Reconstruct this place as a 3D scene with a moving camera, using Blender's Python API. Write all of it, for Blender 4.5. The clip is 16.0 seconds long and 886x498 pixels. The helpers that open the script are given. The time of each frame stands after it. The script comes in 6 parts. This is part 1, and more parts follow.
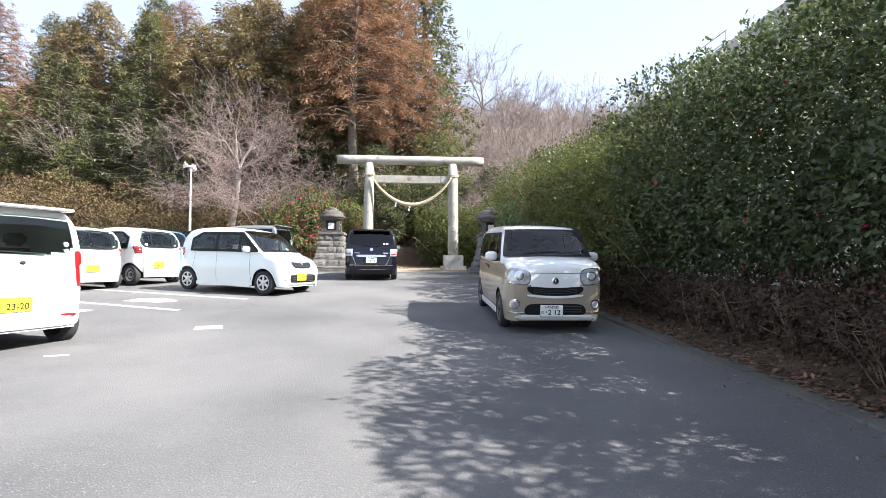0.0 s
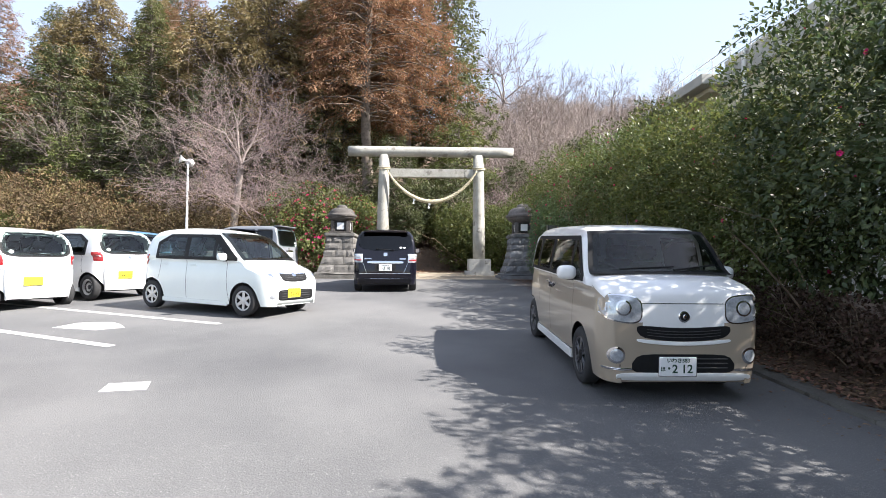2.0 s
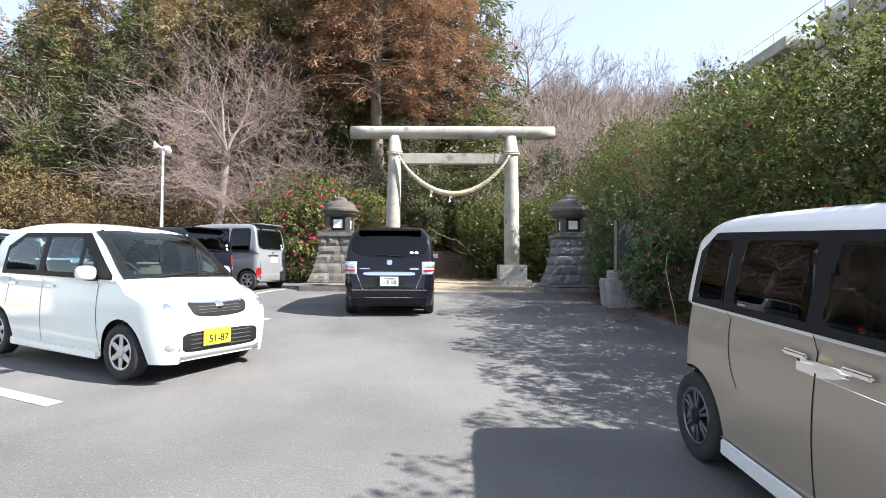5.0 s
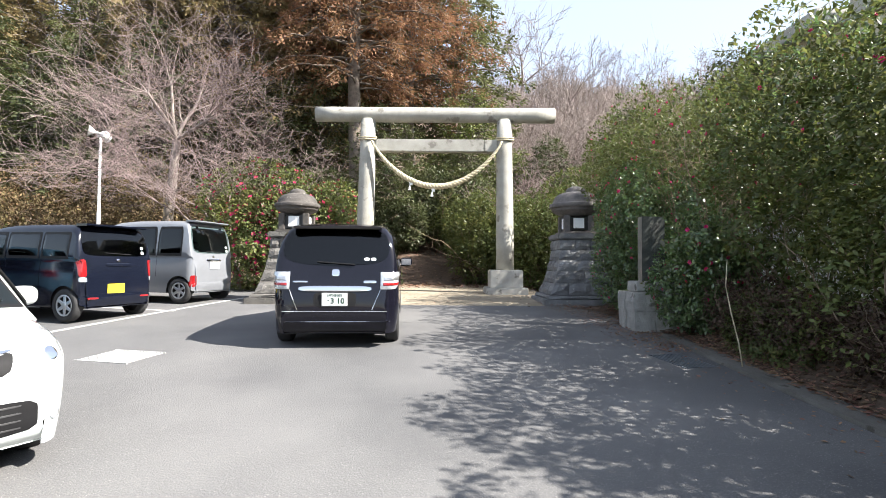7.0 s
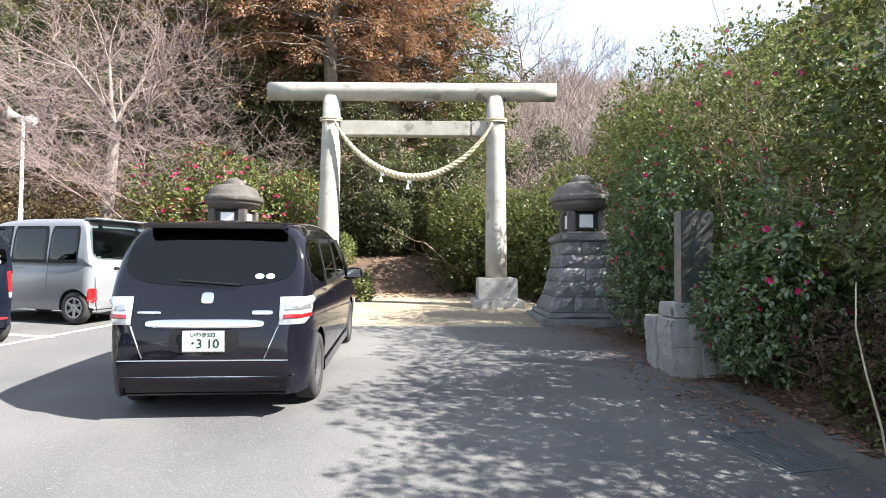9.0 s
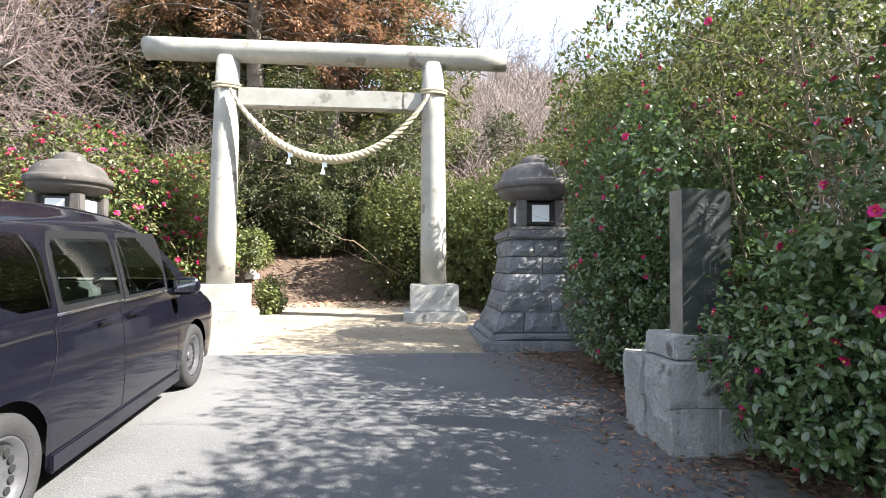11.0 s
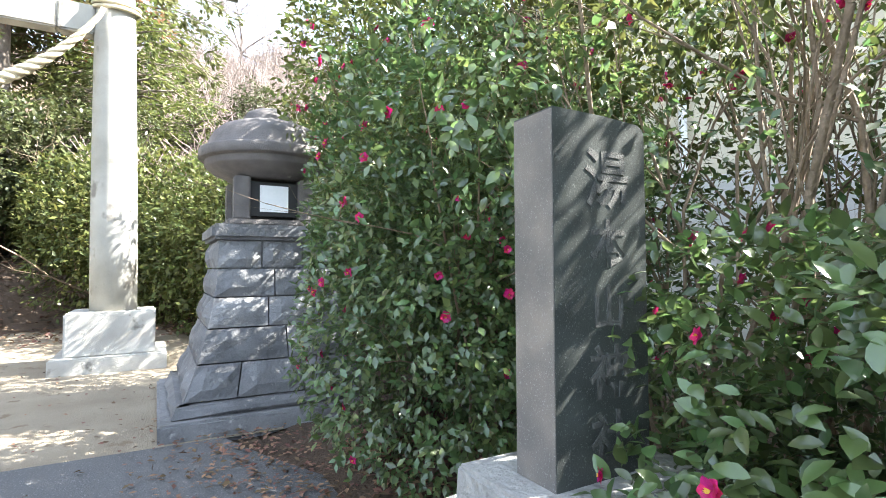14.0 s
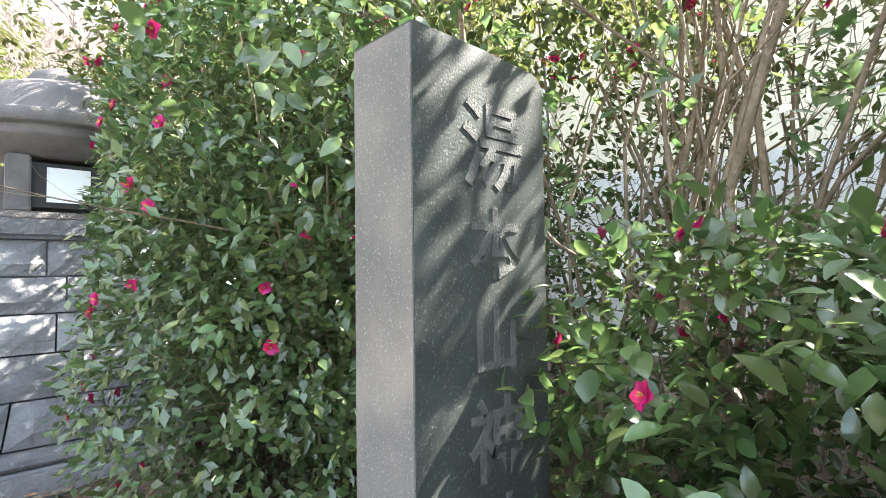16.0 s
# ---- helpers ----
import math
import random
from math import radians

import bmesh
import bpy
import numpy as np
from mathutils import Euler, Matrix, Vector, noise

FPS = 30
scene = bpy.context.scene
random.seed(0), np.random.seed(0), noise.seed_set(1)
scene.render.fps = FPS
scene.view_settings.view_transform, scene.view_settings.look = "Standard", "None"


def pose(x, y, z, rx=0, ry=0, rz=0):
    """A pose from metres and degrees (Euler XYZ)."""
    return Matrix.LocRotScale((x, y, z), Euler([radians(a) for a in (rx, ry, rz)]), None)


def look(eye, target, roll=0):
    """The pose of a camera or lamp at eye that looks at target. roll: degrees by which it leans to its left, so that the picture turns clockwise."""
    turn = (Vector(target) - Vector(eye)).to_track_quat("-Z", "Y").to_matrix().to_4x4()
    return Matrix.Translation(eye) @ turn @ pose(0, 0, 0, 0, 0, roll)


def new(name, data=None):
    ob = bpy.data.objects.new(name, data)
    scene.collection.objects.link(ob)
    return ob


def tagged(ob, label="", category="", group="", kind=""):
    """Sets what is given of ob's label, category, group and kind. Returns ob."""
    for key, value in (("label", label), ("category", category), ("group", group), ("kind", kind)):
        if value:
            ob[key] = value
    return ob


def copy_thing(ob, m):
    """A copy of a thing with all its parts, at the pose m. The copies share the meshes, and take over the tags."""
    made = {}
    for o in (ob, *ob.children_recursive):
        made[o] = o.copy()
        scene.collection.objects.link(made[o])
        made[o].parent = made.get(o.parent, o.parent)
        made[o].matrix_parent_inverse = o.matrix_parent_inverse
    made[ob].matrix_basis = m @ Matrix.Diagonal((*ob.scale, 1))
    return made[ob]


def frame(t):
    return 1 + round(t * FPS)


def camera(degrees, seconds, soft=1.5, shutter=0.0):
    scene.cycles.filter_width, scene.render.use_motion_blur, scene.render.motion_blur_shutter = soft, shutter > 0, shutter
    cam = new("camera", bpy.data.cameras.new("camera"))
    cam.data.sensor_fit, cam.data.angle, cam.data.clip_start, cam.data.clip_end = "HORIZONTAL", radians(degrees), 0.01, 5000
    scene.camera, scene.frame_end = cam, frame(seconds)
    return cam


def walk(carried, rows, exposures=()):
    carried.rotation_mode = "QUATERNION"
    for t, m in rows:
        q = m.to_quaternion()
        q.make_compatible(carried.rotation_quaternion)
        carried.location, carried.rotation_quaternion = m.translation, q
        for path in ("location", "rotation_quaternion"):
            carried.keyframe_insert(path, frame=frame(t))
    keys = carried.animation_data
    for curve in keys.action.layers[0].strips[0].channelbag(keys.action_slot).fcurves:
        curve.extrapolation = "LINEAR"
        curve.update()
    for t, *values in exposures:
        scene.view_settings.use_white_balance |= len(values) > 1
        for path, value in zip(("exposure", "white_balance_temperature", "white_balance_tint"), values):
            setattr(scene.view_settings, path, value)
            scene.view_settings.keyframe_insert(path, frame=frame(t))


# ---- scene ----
cam = camera(81.8, 16.0, soft=0.9)
METRES, EYE, TILT, LEAN, TURN = 18.3, 1.33, 0.0, 0.0, -3.4
ROWS = [
    (0.0, 0.0, 0.0, 0.0, -0.01, 1.62, -0.43),
    (0.5, -0.0044, 0.0383, 0.002, 0.37, 1.62, -0.46),
    (1.0, -0.0084, 0.0795, 0.0038, 0.54, 1.65, -0.37),
    (1.5, -0.0145, 0.1189, 0.0061, 1.18, 1.58, -0.48),
    (2.0, -0.0183, 0.16, 0.0118, 1.86, 1.58, -0.39),
    (2.5, -0.0259, 0.1976, 0.0195, 2.57, 1.53, -0.49),
    (3.0, -0.0303, 0.2347, 0.0195, 2.96, 1.67, -0.43),
    (5.5, -0.036, 0.4262, 0.0238, 4.02, 1.68, -0.38),
    (6.0, -0.0328, 0.4616, 0.0253, 3.87, 1.72, -0.42),
    (6.5, -0.0292, 0.4994, 0.0284, 3.32, 1.69, -0.32),
    (7.0, -0.0274, 0.5349, 0.0308, 3.19, 1.7, -0.37),
    (7.5, -0.0251, 0.573, 0.0355, 3.32, 1.59, -0.32),
    (8.0, -0.0208, 0.6078, 0.0385, 3.46, 1.61, -0.32),
    (10.5, 0.0215, 0.7742, 0.0422, 0.91, 1.75, -0.33),
    (11.0, 0.027, 0.8042, 0.0443, -1.05, 1.7, -0.29),
    (11.5, 0.0327, 0.8325, 0.0456, -3.69, 1.75, -0.34),
    (12.0, 0.0424, 0.8611, 0.0468, -7.22, 1.75, -0.12),
    (12.5, 0.0481, 0.8855, 0.0488, -11.96, 1.87, -0.14),
    (13.0, 0.0592, 0.9083, 0.0482, -17.66, 1.94, 0.11),
    (13.5, 0.0704, 0.9296, 0.0491, -22.24, 1.91, 0.27),
    (14.0, 0.0779, 0.9454, 0.0507, -25.87, 2.04, 0.3),
    (14.5, 0.0867, 0.9577, 0.05, -29.64, 2.11, 0.52),
    (15.0, 0.096, 0.964, 0.0495, -31.76, 2.12, 0.67),
    (15.5, 0.0983, 0.9676, 0.0508, -35.29, 2.25, 0.62),
    (16.0, 0.0986, 0.9698, 0.0518, -39.88, 2.17, 0.74),
]
walk(cam, [(t, pose(0, 0, EYE, TILT, LEAN, TURN) @ pose(METRES * x, METRES * y, METRES * z, 90 + pitch, roll, yaw)) for t, x, y, z, yaw, pitch, roll in ROWS],
     [(0, 1.85, 6350, 12), (2.5, 1.7, 6350, 12), (5.5, 1.7, 6400, 11), (8, 1.98, 6500, 10), (11, 2.32, 6400, 10), (13, 2.8, 6350, 9), (14.5, 3.4, 6300, 8), (16, 3.6, 6600, 8)])

# ---- light ----
SUN_TO = Vector((-1.75, 0.52, -1.68)).normalized()
world = bpy.data.worlds.new("sky")
scene.world = world
world.use_nodes = True
wn = world.node_tree.nodes
sky = wn.new("ShaderNodeTexSky")
sky.sky_type = "NISHITA"
sky.sun_disc = False
sky.sun_elevation = radians(43)
sky.sun_rotation = radians(106)
sky.dust_density = 0.7
sky.air_density = 1.0
wn["Background"].inputs["Strength"].default_value = 0.115
haze = wn.new("ShaderNodeMix")
haze.data_type = "RGBA"
haze.inputs["Factor"].default_value = 0.5
haze.inputs["B"].default_value = (2.9, 3.0, 3.1, 1)
world.node_tree.links.new(sky.outputs[0], haze.inputs["A"])
world.node_tree.links.new(haze.outputs["Result"], wn["Background"].inputs["Color"])
sun_data = bpy.data.lights.new("sun", "SUN")
sun_data.energy, sun_data.angle, sun_data.color = 5.0, radians(0.55), (1.0, 0.95, 0.87)
sun = new("sun", sun_data)
sun.matrix_world = look((20, -10, 30), Vector((20, -10, 30)) + SUN_TO)


# ---- materials ----
def mat(name, col, rough=0.6, col2=None, scale=4.0, fine=60.0, bump=0.0, metal=0.0, coat=0.0, spread=0.0,
        translucent=0.0, spots=None, spec=0.5, bump_scale=None, coat_rough=0.03):
    """Principled surface with a coarse and a fine noise in its colour, bump, random tint a piece, translucence."""
    m = bpy.data.materials.new(name)
    m.use_nodes = True
    nt = m.node_tree
    N, L = nt.nodes, nt.links
    b = N["Principled BSDF"]
    b.inputs["Roughness"].default_value = rough
    b.inputs["Metallic"].default_value = metal
    b.inputs["Coat Weight"].default_value = coat
    b.inputs["Coat Roughness"].default_value = coat_rough
    b.inputs["Specular IOR Level"].default_value = spec
    col2 = col2 or tuple(c * 0.75 for c in col)
    tc = N.new("ShaderNodeTexCoord")
    geo = N.new("ShaderNodeNewGeometry")
    big = N.new("ShaderNodeTexNoise")
    big.inputs["Scale"].default_value = scale
    big.inputs["Detail"].default_value = 5
    small = N.new("ShaderNodeTexNoise")
    small.inputs["Scale"].default_value = fine
    small.inputs["Detail"].default_value = 3
    L.new(tc.outputs["Object"], big.inputs["Vector"])
    L.new(tc.outputs["Object"], small.inputs["Vector"])
    add = N.new("ShaderNodeMath")
    add.operation = "MULTIPLY_ADD"
    add.inputs[1].default_value = 0.4
    L.new(small.outputs["Fac"], add.inputs[0])
    L.new(big.outputs["Fac"], add.inputs[2])
    ramp = N.new("ShaderNodeValToRGB")
    ramp.color_ramp.elements[0].position, ramp.color_ramp.elements[1].position = 0.5, 0.9
    ramp.color_ramp.elements[0].color, ramp.color_ramp.elements[1].color = (*col2, 1), (*col, 1)
    L.new(add.outputs[0], ramp.inputs["Fac"])
    out = ramp.outputs["Color"]
    if spots:
        sp = N.new("ShaderNodeTexNoise")
        sp.inputs["Scale"].default_value = spots[1]
        sp.inputs["Detail"].default_value = 6
        sr = N.new("ShaderNodeValToRGB")
        sr.color_ramp.elements[0].position, sr.color_ramp.elements[1].position = spots[2], spots[2] + 0.08
        L.new(tc.outputs["Object"], sp.inputs["Vector"])
        L.new(sp.outputs["Fac"], sr.inputs["Fac"])
        mx = N.new("ShaderNodeMix")
        mx.data_type = "RGBA"
        L.new(sr.outputs["Color"], mx.inputs["Factor"])
        L.new(out, mx.inputs["A"])
        mx.inputs["B"].default_value = (*spots[0], 1)
        out = mx.outputs["Result"]
    if spread:
        info = N.new("ShaderNodeObjectInfo")
        rnd = N.new("ShaderNodeMath")
        rnd.operation = "ADD"
        L.new(geo.outputs["Random Per Island"], rnd.inputs[0])
        L.new(info.outputs["Random"], rnd.inputs[1])
        fr = N.new("ShaderNodeMath")
        fr.operation = "FRACT"
        L.new(rnd.outputs[0], fr.inputs[0])
        mr = N.new("ShaderNodeMapRange")
        mr.inputs["To Min"].default_value, mr.inputs["To Max"].default_value = 1 - spread, 1 + spread
        L.new(fr.outputs[0], mr.inputs["Value"])
        hsv = N.new("ShaderNodeHueSaturation")
        L.new(mr.outputs[0], hsv.inputs["Value"])
        L.new(out, hsv.inputs["Color"])
        hu = N.new("ShaderNodeMapRange")
        hu.inputs["To Min"].default_value, hu.inputs["To Max"].default_value = 0.5 - spread * 0.09, 0.5 + spread * 0.06
        L.new(geo.outputs["Random Per Island"], hu.inputs["Value"])
        L.new(hu.outputs[0], hsv.inputs["Hue"])
        out = hsv.outputs["Color"]
    L.new(out, b.inputs["Base Color"])
    if bump:
        bp = N.new("ShaderNodeBump")
        bp.inputs["Strength"].default_value = bump
        bp.inputs["Distance"].default_value = 0.02
        src = small
        if bump_scale:
            src = N.new("ShaderNodeTexNoise")
            src.inputs["Scale"].default_value = bump_scale
            src.inputs["Detail"].default_value = 4
            L.new(tc.outputs["Object"], src.inputs["Vector"])
        L.new(src.outputs["Fac"], bp.inputs["Height"])
        L.new(bp.outputs["Normal"], b.inputs["Normal"])
    if translucent:
        tr = N.new("ShaderNodeBsdfTranslucent")
        L.new(out, tr.inputs["Color"])
        ms = N.new("ShaderNodeMixShader")
        ms.inputs["Fac"].default_value = translucent
        L.new(b.outputs[0], ms.inputs[1])
        L.new(tr.outputs[0], ms.inputs[2])
        L.new(ms.outputs[0], N["Material Output"].inputs["Surface"])
    return m


ASPHALT = mat("asphalt", (0.140, 0.138, 0.137), 0.9, (0.074, 0.074, 0.077), 0.5, 80, 0.4, spots=((0.235, 0.23, 0.222), 95, 0.60), bump_scale=80)
PAINT = mat("road_paint", (0.62, 0.61, 0.58), 0.75, (0.36, 0.355, 0.34), 5, 60, 0.3, spots=((0.16, 0.16, 0.155), 9, 0.62))
EARTH = mat("earth", (0.12, 0.08, 0.054), 0.95, (0.065, 0.044, 0.03), 0.8, 40, 0.8, spots=((0.05, 0.035, 0.022), 9, 0.58))
SAND = mat("sandy_earth", (0.34, 0.29, 0.215), 0.95, (0.22, 0.18, 0.13), 1.2, 90, 0.7, spots=((0.2, 0.15, 0.1), 5, 0.62))
GRANITE = mat("weathered_granite", (0.40, 0.385, 0.345), 0.85, (0.28, 0.27, 0.235), 2.6, 110, 0.4, spots=((0.19, 0.175, 0.15), 3.6, 0.60))
FOOTING = mat("footing_concrete", (0.46, 0.45, 0.42), 0.9, (0.34, 0.33, 0.3), 4, 120, 0.4, spots=((0.16, 0.15, 0.13), 5, 0.63))
DARKSTONE = mat("dark_lantern_stone", (0.205, 0.205, 0.210), 0.85, (0.12, 0.12, 0.124), 4, 90, 0.9, spots=((0.28, 0.275, 0.265), 13, 0.64), spread=0.2, bump_scale=22)
ROOFSTONE = mat("lantern_roof_stone", (0.16, 0.142, 0.135), 0.75, (0.085, 0.078, 0.076), 5, 120, 0.5, spots=((0.26, 0.25, 0.23), 9, 0.66))
LIGHTSTONE = mat("grey_lantern_stone", (0.16, 0.15, 0.137), 0.85, (0.085, 0.08, 0.073), 4, 90, 0.9, spots=((0.25, 0.24, 0.215), 13, 0.66), spread=0.2, bump_scale=22)
POLISHED = mat("polished_black_granite", (0.062, 0.068, 0.064), 0.32, (0.034, 0.038, 0.036), 8, 200, 0.12, spots=((0.125, 0.132, 0.127), 170, 0.60))
SAWN = mat("sawn_granite_edge", (0.22, 0.195, 0.17), 0.3, (0.115, 0.11, 0.105), 6, 240, 0.1, spots=((0.30, 0.29, 0.28), 210, 0.60))
CARVED = mat("carved_letters", (0.10, 0.10, 0.092), 0.9, (0.06, 0.06, 0.056), 30, 200, 0.3)
CAPSTONE = mat("lantern_cap_stone", (0.10, 0.088, 0.08), 0.8, (0.055, 0.05, 0.045), 5, 120, 0.5, spots=((0.24, 0.23, 0.2), 9, 0.66))
BASEST = mat("rough_plinth_granite", (0.37, 0.365, 0.345), 0.9, (0.25, 0.245, 0.23), 4, 110, 1.0, spots=((0.1, 0.095, 0.085), 4.5, 0.62), bump_scale=35)
CONCRETE = mat("kerb_concrete", (0.15, 0.143, 0.13), 0.9, (0.085, 0.08, 0.07), 3, 100, 0.6, spots=((0.06, 0.055, 0.045), 6, 0.6))
STRAW = mat("straw_rope", (0.62, 0.55, 0.39), 0.9, (0.42, 0.36, 0.24), 10, 120, 0.6)
PAPER = mat("white_paper", (0.85, 0.86, 0.86), 0.8, (0.75, 0.76, 0.77), 3, 40)
BARK = mat("grey_bark", (0.20, 0.165, 0.135), 0.95, (0.10, 0.08, 0.065), 5, 40, 0.8)
PALEBARK = mat("pale_bark", (0.31, 0.265, 0.235), 0.95, (0.18, 0.15, 0.13), 3, 40, 0.6)
TWIG = mat("pinkish_twigs", (0.265, 0.20, 0.19), 0.95, (0.18, 0.135, 0.128), 2, 30)
GREYTWIG = mat("grey_twigs", (0.25, 0.205, 0.185), 0.95, (0.165, 0.135, 0.12), 1, 30, spread=0.2)
STEM = mat("brown_stems", (0.30, 0.225, 0.16), 0.9, (0.17, 0.125, 0.085), 8, 60, 0.5)
CAMELLIA = mat("camellia_leaf", (0.128, 0.195, 0.060), 0.32, (0.080, 0.140, 0.050), 2.5, 30, translucent=0.44, spread=0.4, spec=0.8, coat=1.0, coat_rough=0.14)
# Shade and sun along the hedge are put into these two leaf colours.
SHADELEAF = mat("hedge_leaf", (0.088, 0.118, 0.044), 0.4, (0.052, 0.076, 0.030), 1.4, 20, translucent=0.36, spread=0.4, spec=0.5)
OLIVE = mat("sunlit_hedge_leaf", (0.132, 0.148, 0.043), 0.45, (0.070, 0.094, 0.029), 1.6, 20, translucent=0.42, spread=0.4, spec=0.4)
FLOWER = mat("camellia_petal", (0.60, 0.014, 0.15), 0.5, (0.40, 0.008, 0.075), 6, 40, translucent=0.25, spread=0.25)
STAMEN = mat("stamen_yellow", (0.8, 0.5, 0.08), 0.6)
CEDARRED = mat("rusty_cedar_foliage", (0.30, 0.158, 0.086), 0.85, (0.170, 0.108, 0.056), 0.9, 5, translucent=0.38, spread=0.16)
CEDARGREEN = mat("dark_cedar_foliage", (0.140, 0.150, 0.055), 0.85, (0.075, 0.088, 0.034), 0.9, 5, translucent=0.34, spread=0.18)
CEDAROLIVE = mat("olive_cedar_foliage", (0.255, 0.195, 0.090), 0.85, (0.145, 0.122, 0.054), 0.9, 5, translucent=0.36, spread=0.18)
BRIGHTLEAF = mat("yellow_green_leaf", (0.155, 0.18, 0.048), 0.5, (0.075, 0.10, 0.028), 0.8, 10, translucent=0.3, spread=0.3)
DARKLEAF = mat("evergreen_leaf", (0.088, 0.102, 0.036), 0.5, (0.046, 0.060, 0.022), 0.8, 10, translucent=0.34, spread=0.3)
REDDISH = mat("russet_hedge_leaf", (0.17, 0.12, 0.05), 0.7, (0.10, 0.075, 0.034), 0.7, 10, translucent=0.2, spread=0.4)
DRYLEAF = mat("dry_brown_leaf", (0.095, 0.058, 0.038), 0.9, (0.055, 0.035, 0.023), 3, 30, translucent=0.15, spread=0.4)
LITTER = mat("leaf_litter", (0.25, 0.15, 0.09), 0.9, (0.14, 0.085, 0.05), 3, 30, spread=0.45)
WALL = mat("cream_render", (0.62, 0.57, 0.44), 0.85, (0.54, 0.49, 0.37), 0.6, 40, 0.2)
WHITEWALL = mat("white_wall", (0.80, 0.80, 0.79), 0.8, (0.70, 0.70, 0.69), 0.6, 40, 0.1)
FASCIA = mat("eave_concrete", (0.50, 0.49, 0.45), 0.8, (0.38, 0.37, 0.34), 1, 40, 0.2)
STEEL = mat("galvanised_steel", (0.50, 0.50, 0.49), 0.55, (0.34, 0.34, 0.335), 6, 80, metal=0.3)
DARKSTEEL = mat("weathered_dark_steel", (0.13, 0.15, 0.17), 0.6, (0.08, 0.09, 0.10), 6, 80, metal=0.3)
WHITEMETAL = mat("white_enamel", (0.75, 0.75, 0.73), 0.4, (0.65, 0.65, 0.62), 4, 60)
DARKHOLE = mat("dark_interior", (0.02, 0.02, 0.02), 0.6)


# ---- mesh helpers ----
def mesh(name, verts, faces, material, parent=None, label="", smooth=False, m=None):
    me = bpy.data.meshes.new(name)
    me.from_pydata([tuple(v) for v in verts], [], [tuple(f) for f in faces])
    if smooth:
        me.polygons.foreach_set("use_smooth", [True] * len(me.polygons))
    for one in material if isinstance(material, (list, tuple)) else [material]:
        me.materials.append(one)
    me.update()
    ob = new(name, me)
    if parent:
        ob.parent = parent
    if m is not None:
        ob.matrix_basis = m
    if label:
        ob["label"] = label
    return ob


def part(name, bm, material, parent=None, label="", smooth=False, m=None):
    me = bpy.data.meshes.new(name)
    bm.normal_update()
    bm.to_mesh(me)
    bm.free()
    if smooth:
        me.polygons.foreach_set("use_smooth", [True] * len(me.polygons))
    me.materials.append(material)
    ob = new(name, me)
    if parent:
        ob.parent = parent
    if m is not None:
        ob.matrix_basis = m
    if label:
        ob["label"] = label
    return ob


def thing(name, m, label, category, group="", kind=""):
    ob = new(name)
    ob.matrix_basis = m
    return tagged(ob, label, category, group, kind)


def box_bm(x0, x1, y0, y1, z0, z1, bevel=0.0, seg=2, jitter=0.0, rng=None):
    bm = bmesh.new()
    bmesh.ops.create_cube(bm, size=1)
    for v in bm.verts:
        v.co = Vector(((x0 + x1) / 2 + v.co.x * (x1 - x0), (y0 + y1) / 2 + v.co.y * (y1 - y0), (z0 + z1) / 2 + v.co.z * (z1 - z0)))
        if jitter:
            v.co += Vector([rng.uniform(-jitter, jitter) for _ in range(3)])
    if bevel:
        bmesh.ops.bevel(bm, geom=bm.edges[:], offset=bevel, segments=seg, affect="EDGES")
    return bm


def lathe(profile, n=32):
    """Verts and faces of a profile of (radius, height) turned round z."""
    verts, faces = [], []
    for r, z in profile:
        for k in range(n):
            a = 2 * math.pi * k / n
            verts.append((r * math.cos(a), r * math.sin(a), z))
    for i in range(len(profile) - 1):
        for k in range(n):
            a, b = i * n + k, i * n + (k + 1) % n
            faces.append((a, b, b + n, a + n))
    faces.append(tuple(range(n))[::-1])
    faces.append(tuple(range((len(profile) - 1) * n, len(profile) * n)))
    return verts, faces


def tube(points, radii, n=8):
    """A bent tube through points."""
    verts, faces = [], []
    P = [Vector(p) for p in points]
    for i, p in enumerate(P):
        d = (P[min(i + 1, len(P) - 1)] - P[max(i - 1, 0)]).normalized()
        u = d.orthogonal().normalized() if i == 0 else (u - d * u.dot(d)).normalized()
        w = d.cross(u)
        for k in range(n):
            a = 2 * math.pi * k / n
            verts.append(p + (u * math.cos(a) + w * math.sin(a)) * radii[i])
    for i in range(len(P) - 1):
        for k in range(n):
            a, b = i * n + k, i * n + (k + 1) % n
            faces.append((a, b, b + n, a + n))
    faces.append(tuple(range(n))[::-1])
    faces.append(tuple(range((len(P) - 1) * n, len(P) * n)))
    return verts, faces


def fast_mesh(name, V, F, material, parent=None, label="", smooth=False):
    """A mesh from arrays: V (n, 3) and F (m, k) with one face size."""
    me = bpy.data.meshes.new(name)
    V = np.ascontiguousarray(V, np.float32)
    F = np.ascontiguousarray(F, np.int32)
    k = F.shape[1]
    me.vertices.add(len(V))
    me.vertices.foreach_set("co", V.ravel())
    me.loops.add(F.size)
    me.loops.foreach_set("vertex_index", F.ravel())
    me.polygons.add(len(F))
    me.polygons.foreach_set("loop_start", np.arange(0, F.size, k, dtype=np.int32))
    me.polygons.foreach_set("loop_total", np.full(len(F), k, np.int32))
    if smooth:
        me.polygons.foreach_set("use_smooth", np.ones(len(F), bool))
    me.materials.append(material)
    me.update(calc_edges=True)
    ob = new(name, me)
    if parent:
        ob.parent = parent
    if label:
        ob["label"] = label
    return ob


def unit(a):
    return a / np.maximum(np.linalg.norm(a, axis=1, keepdims=True), 1e-6)


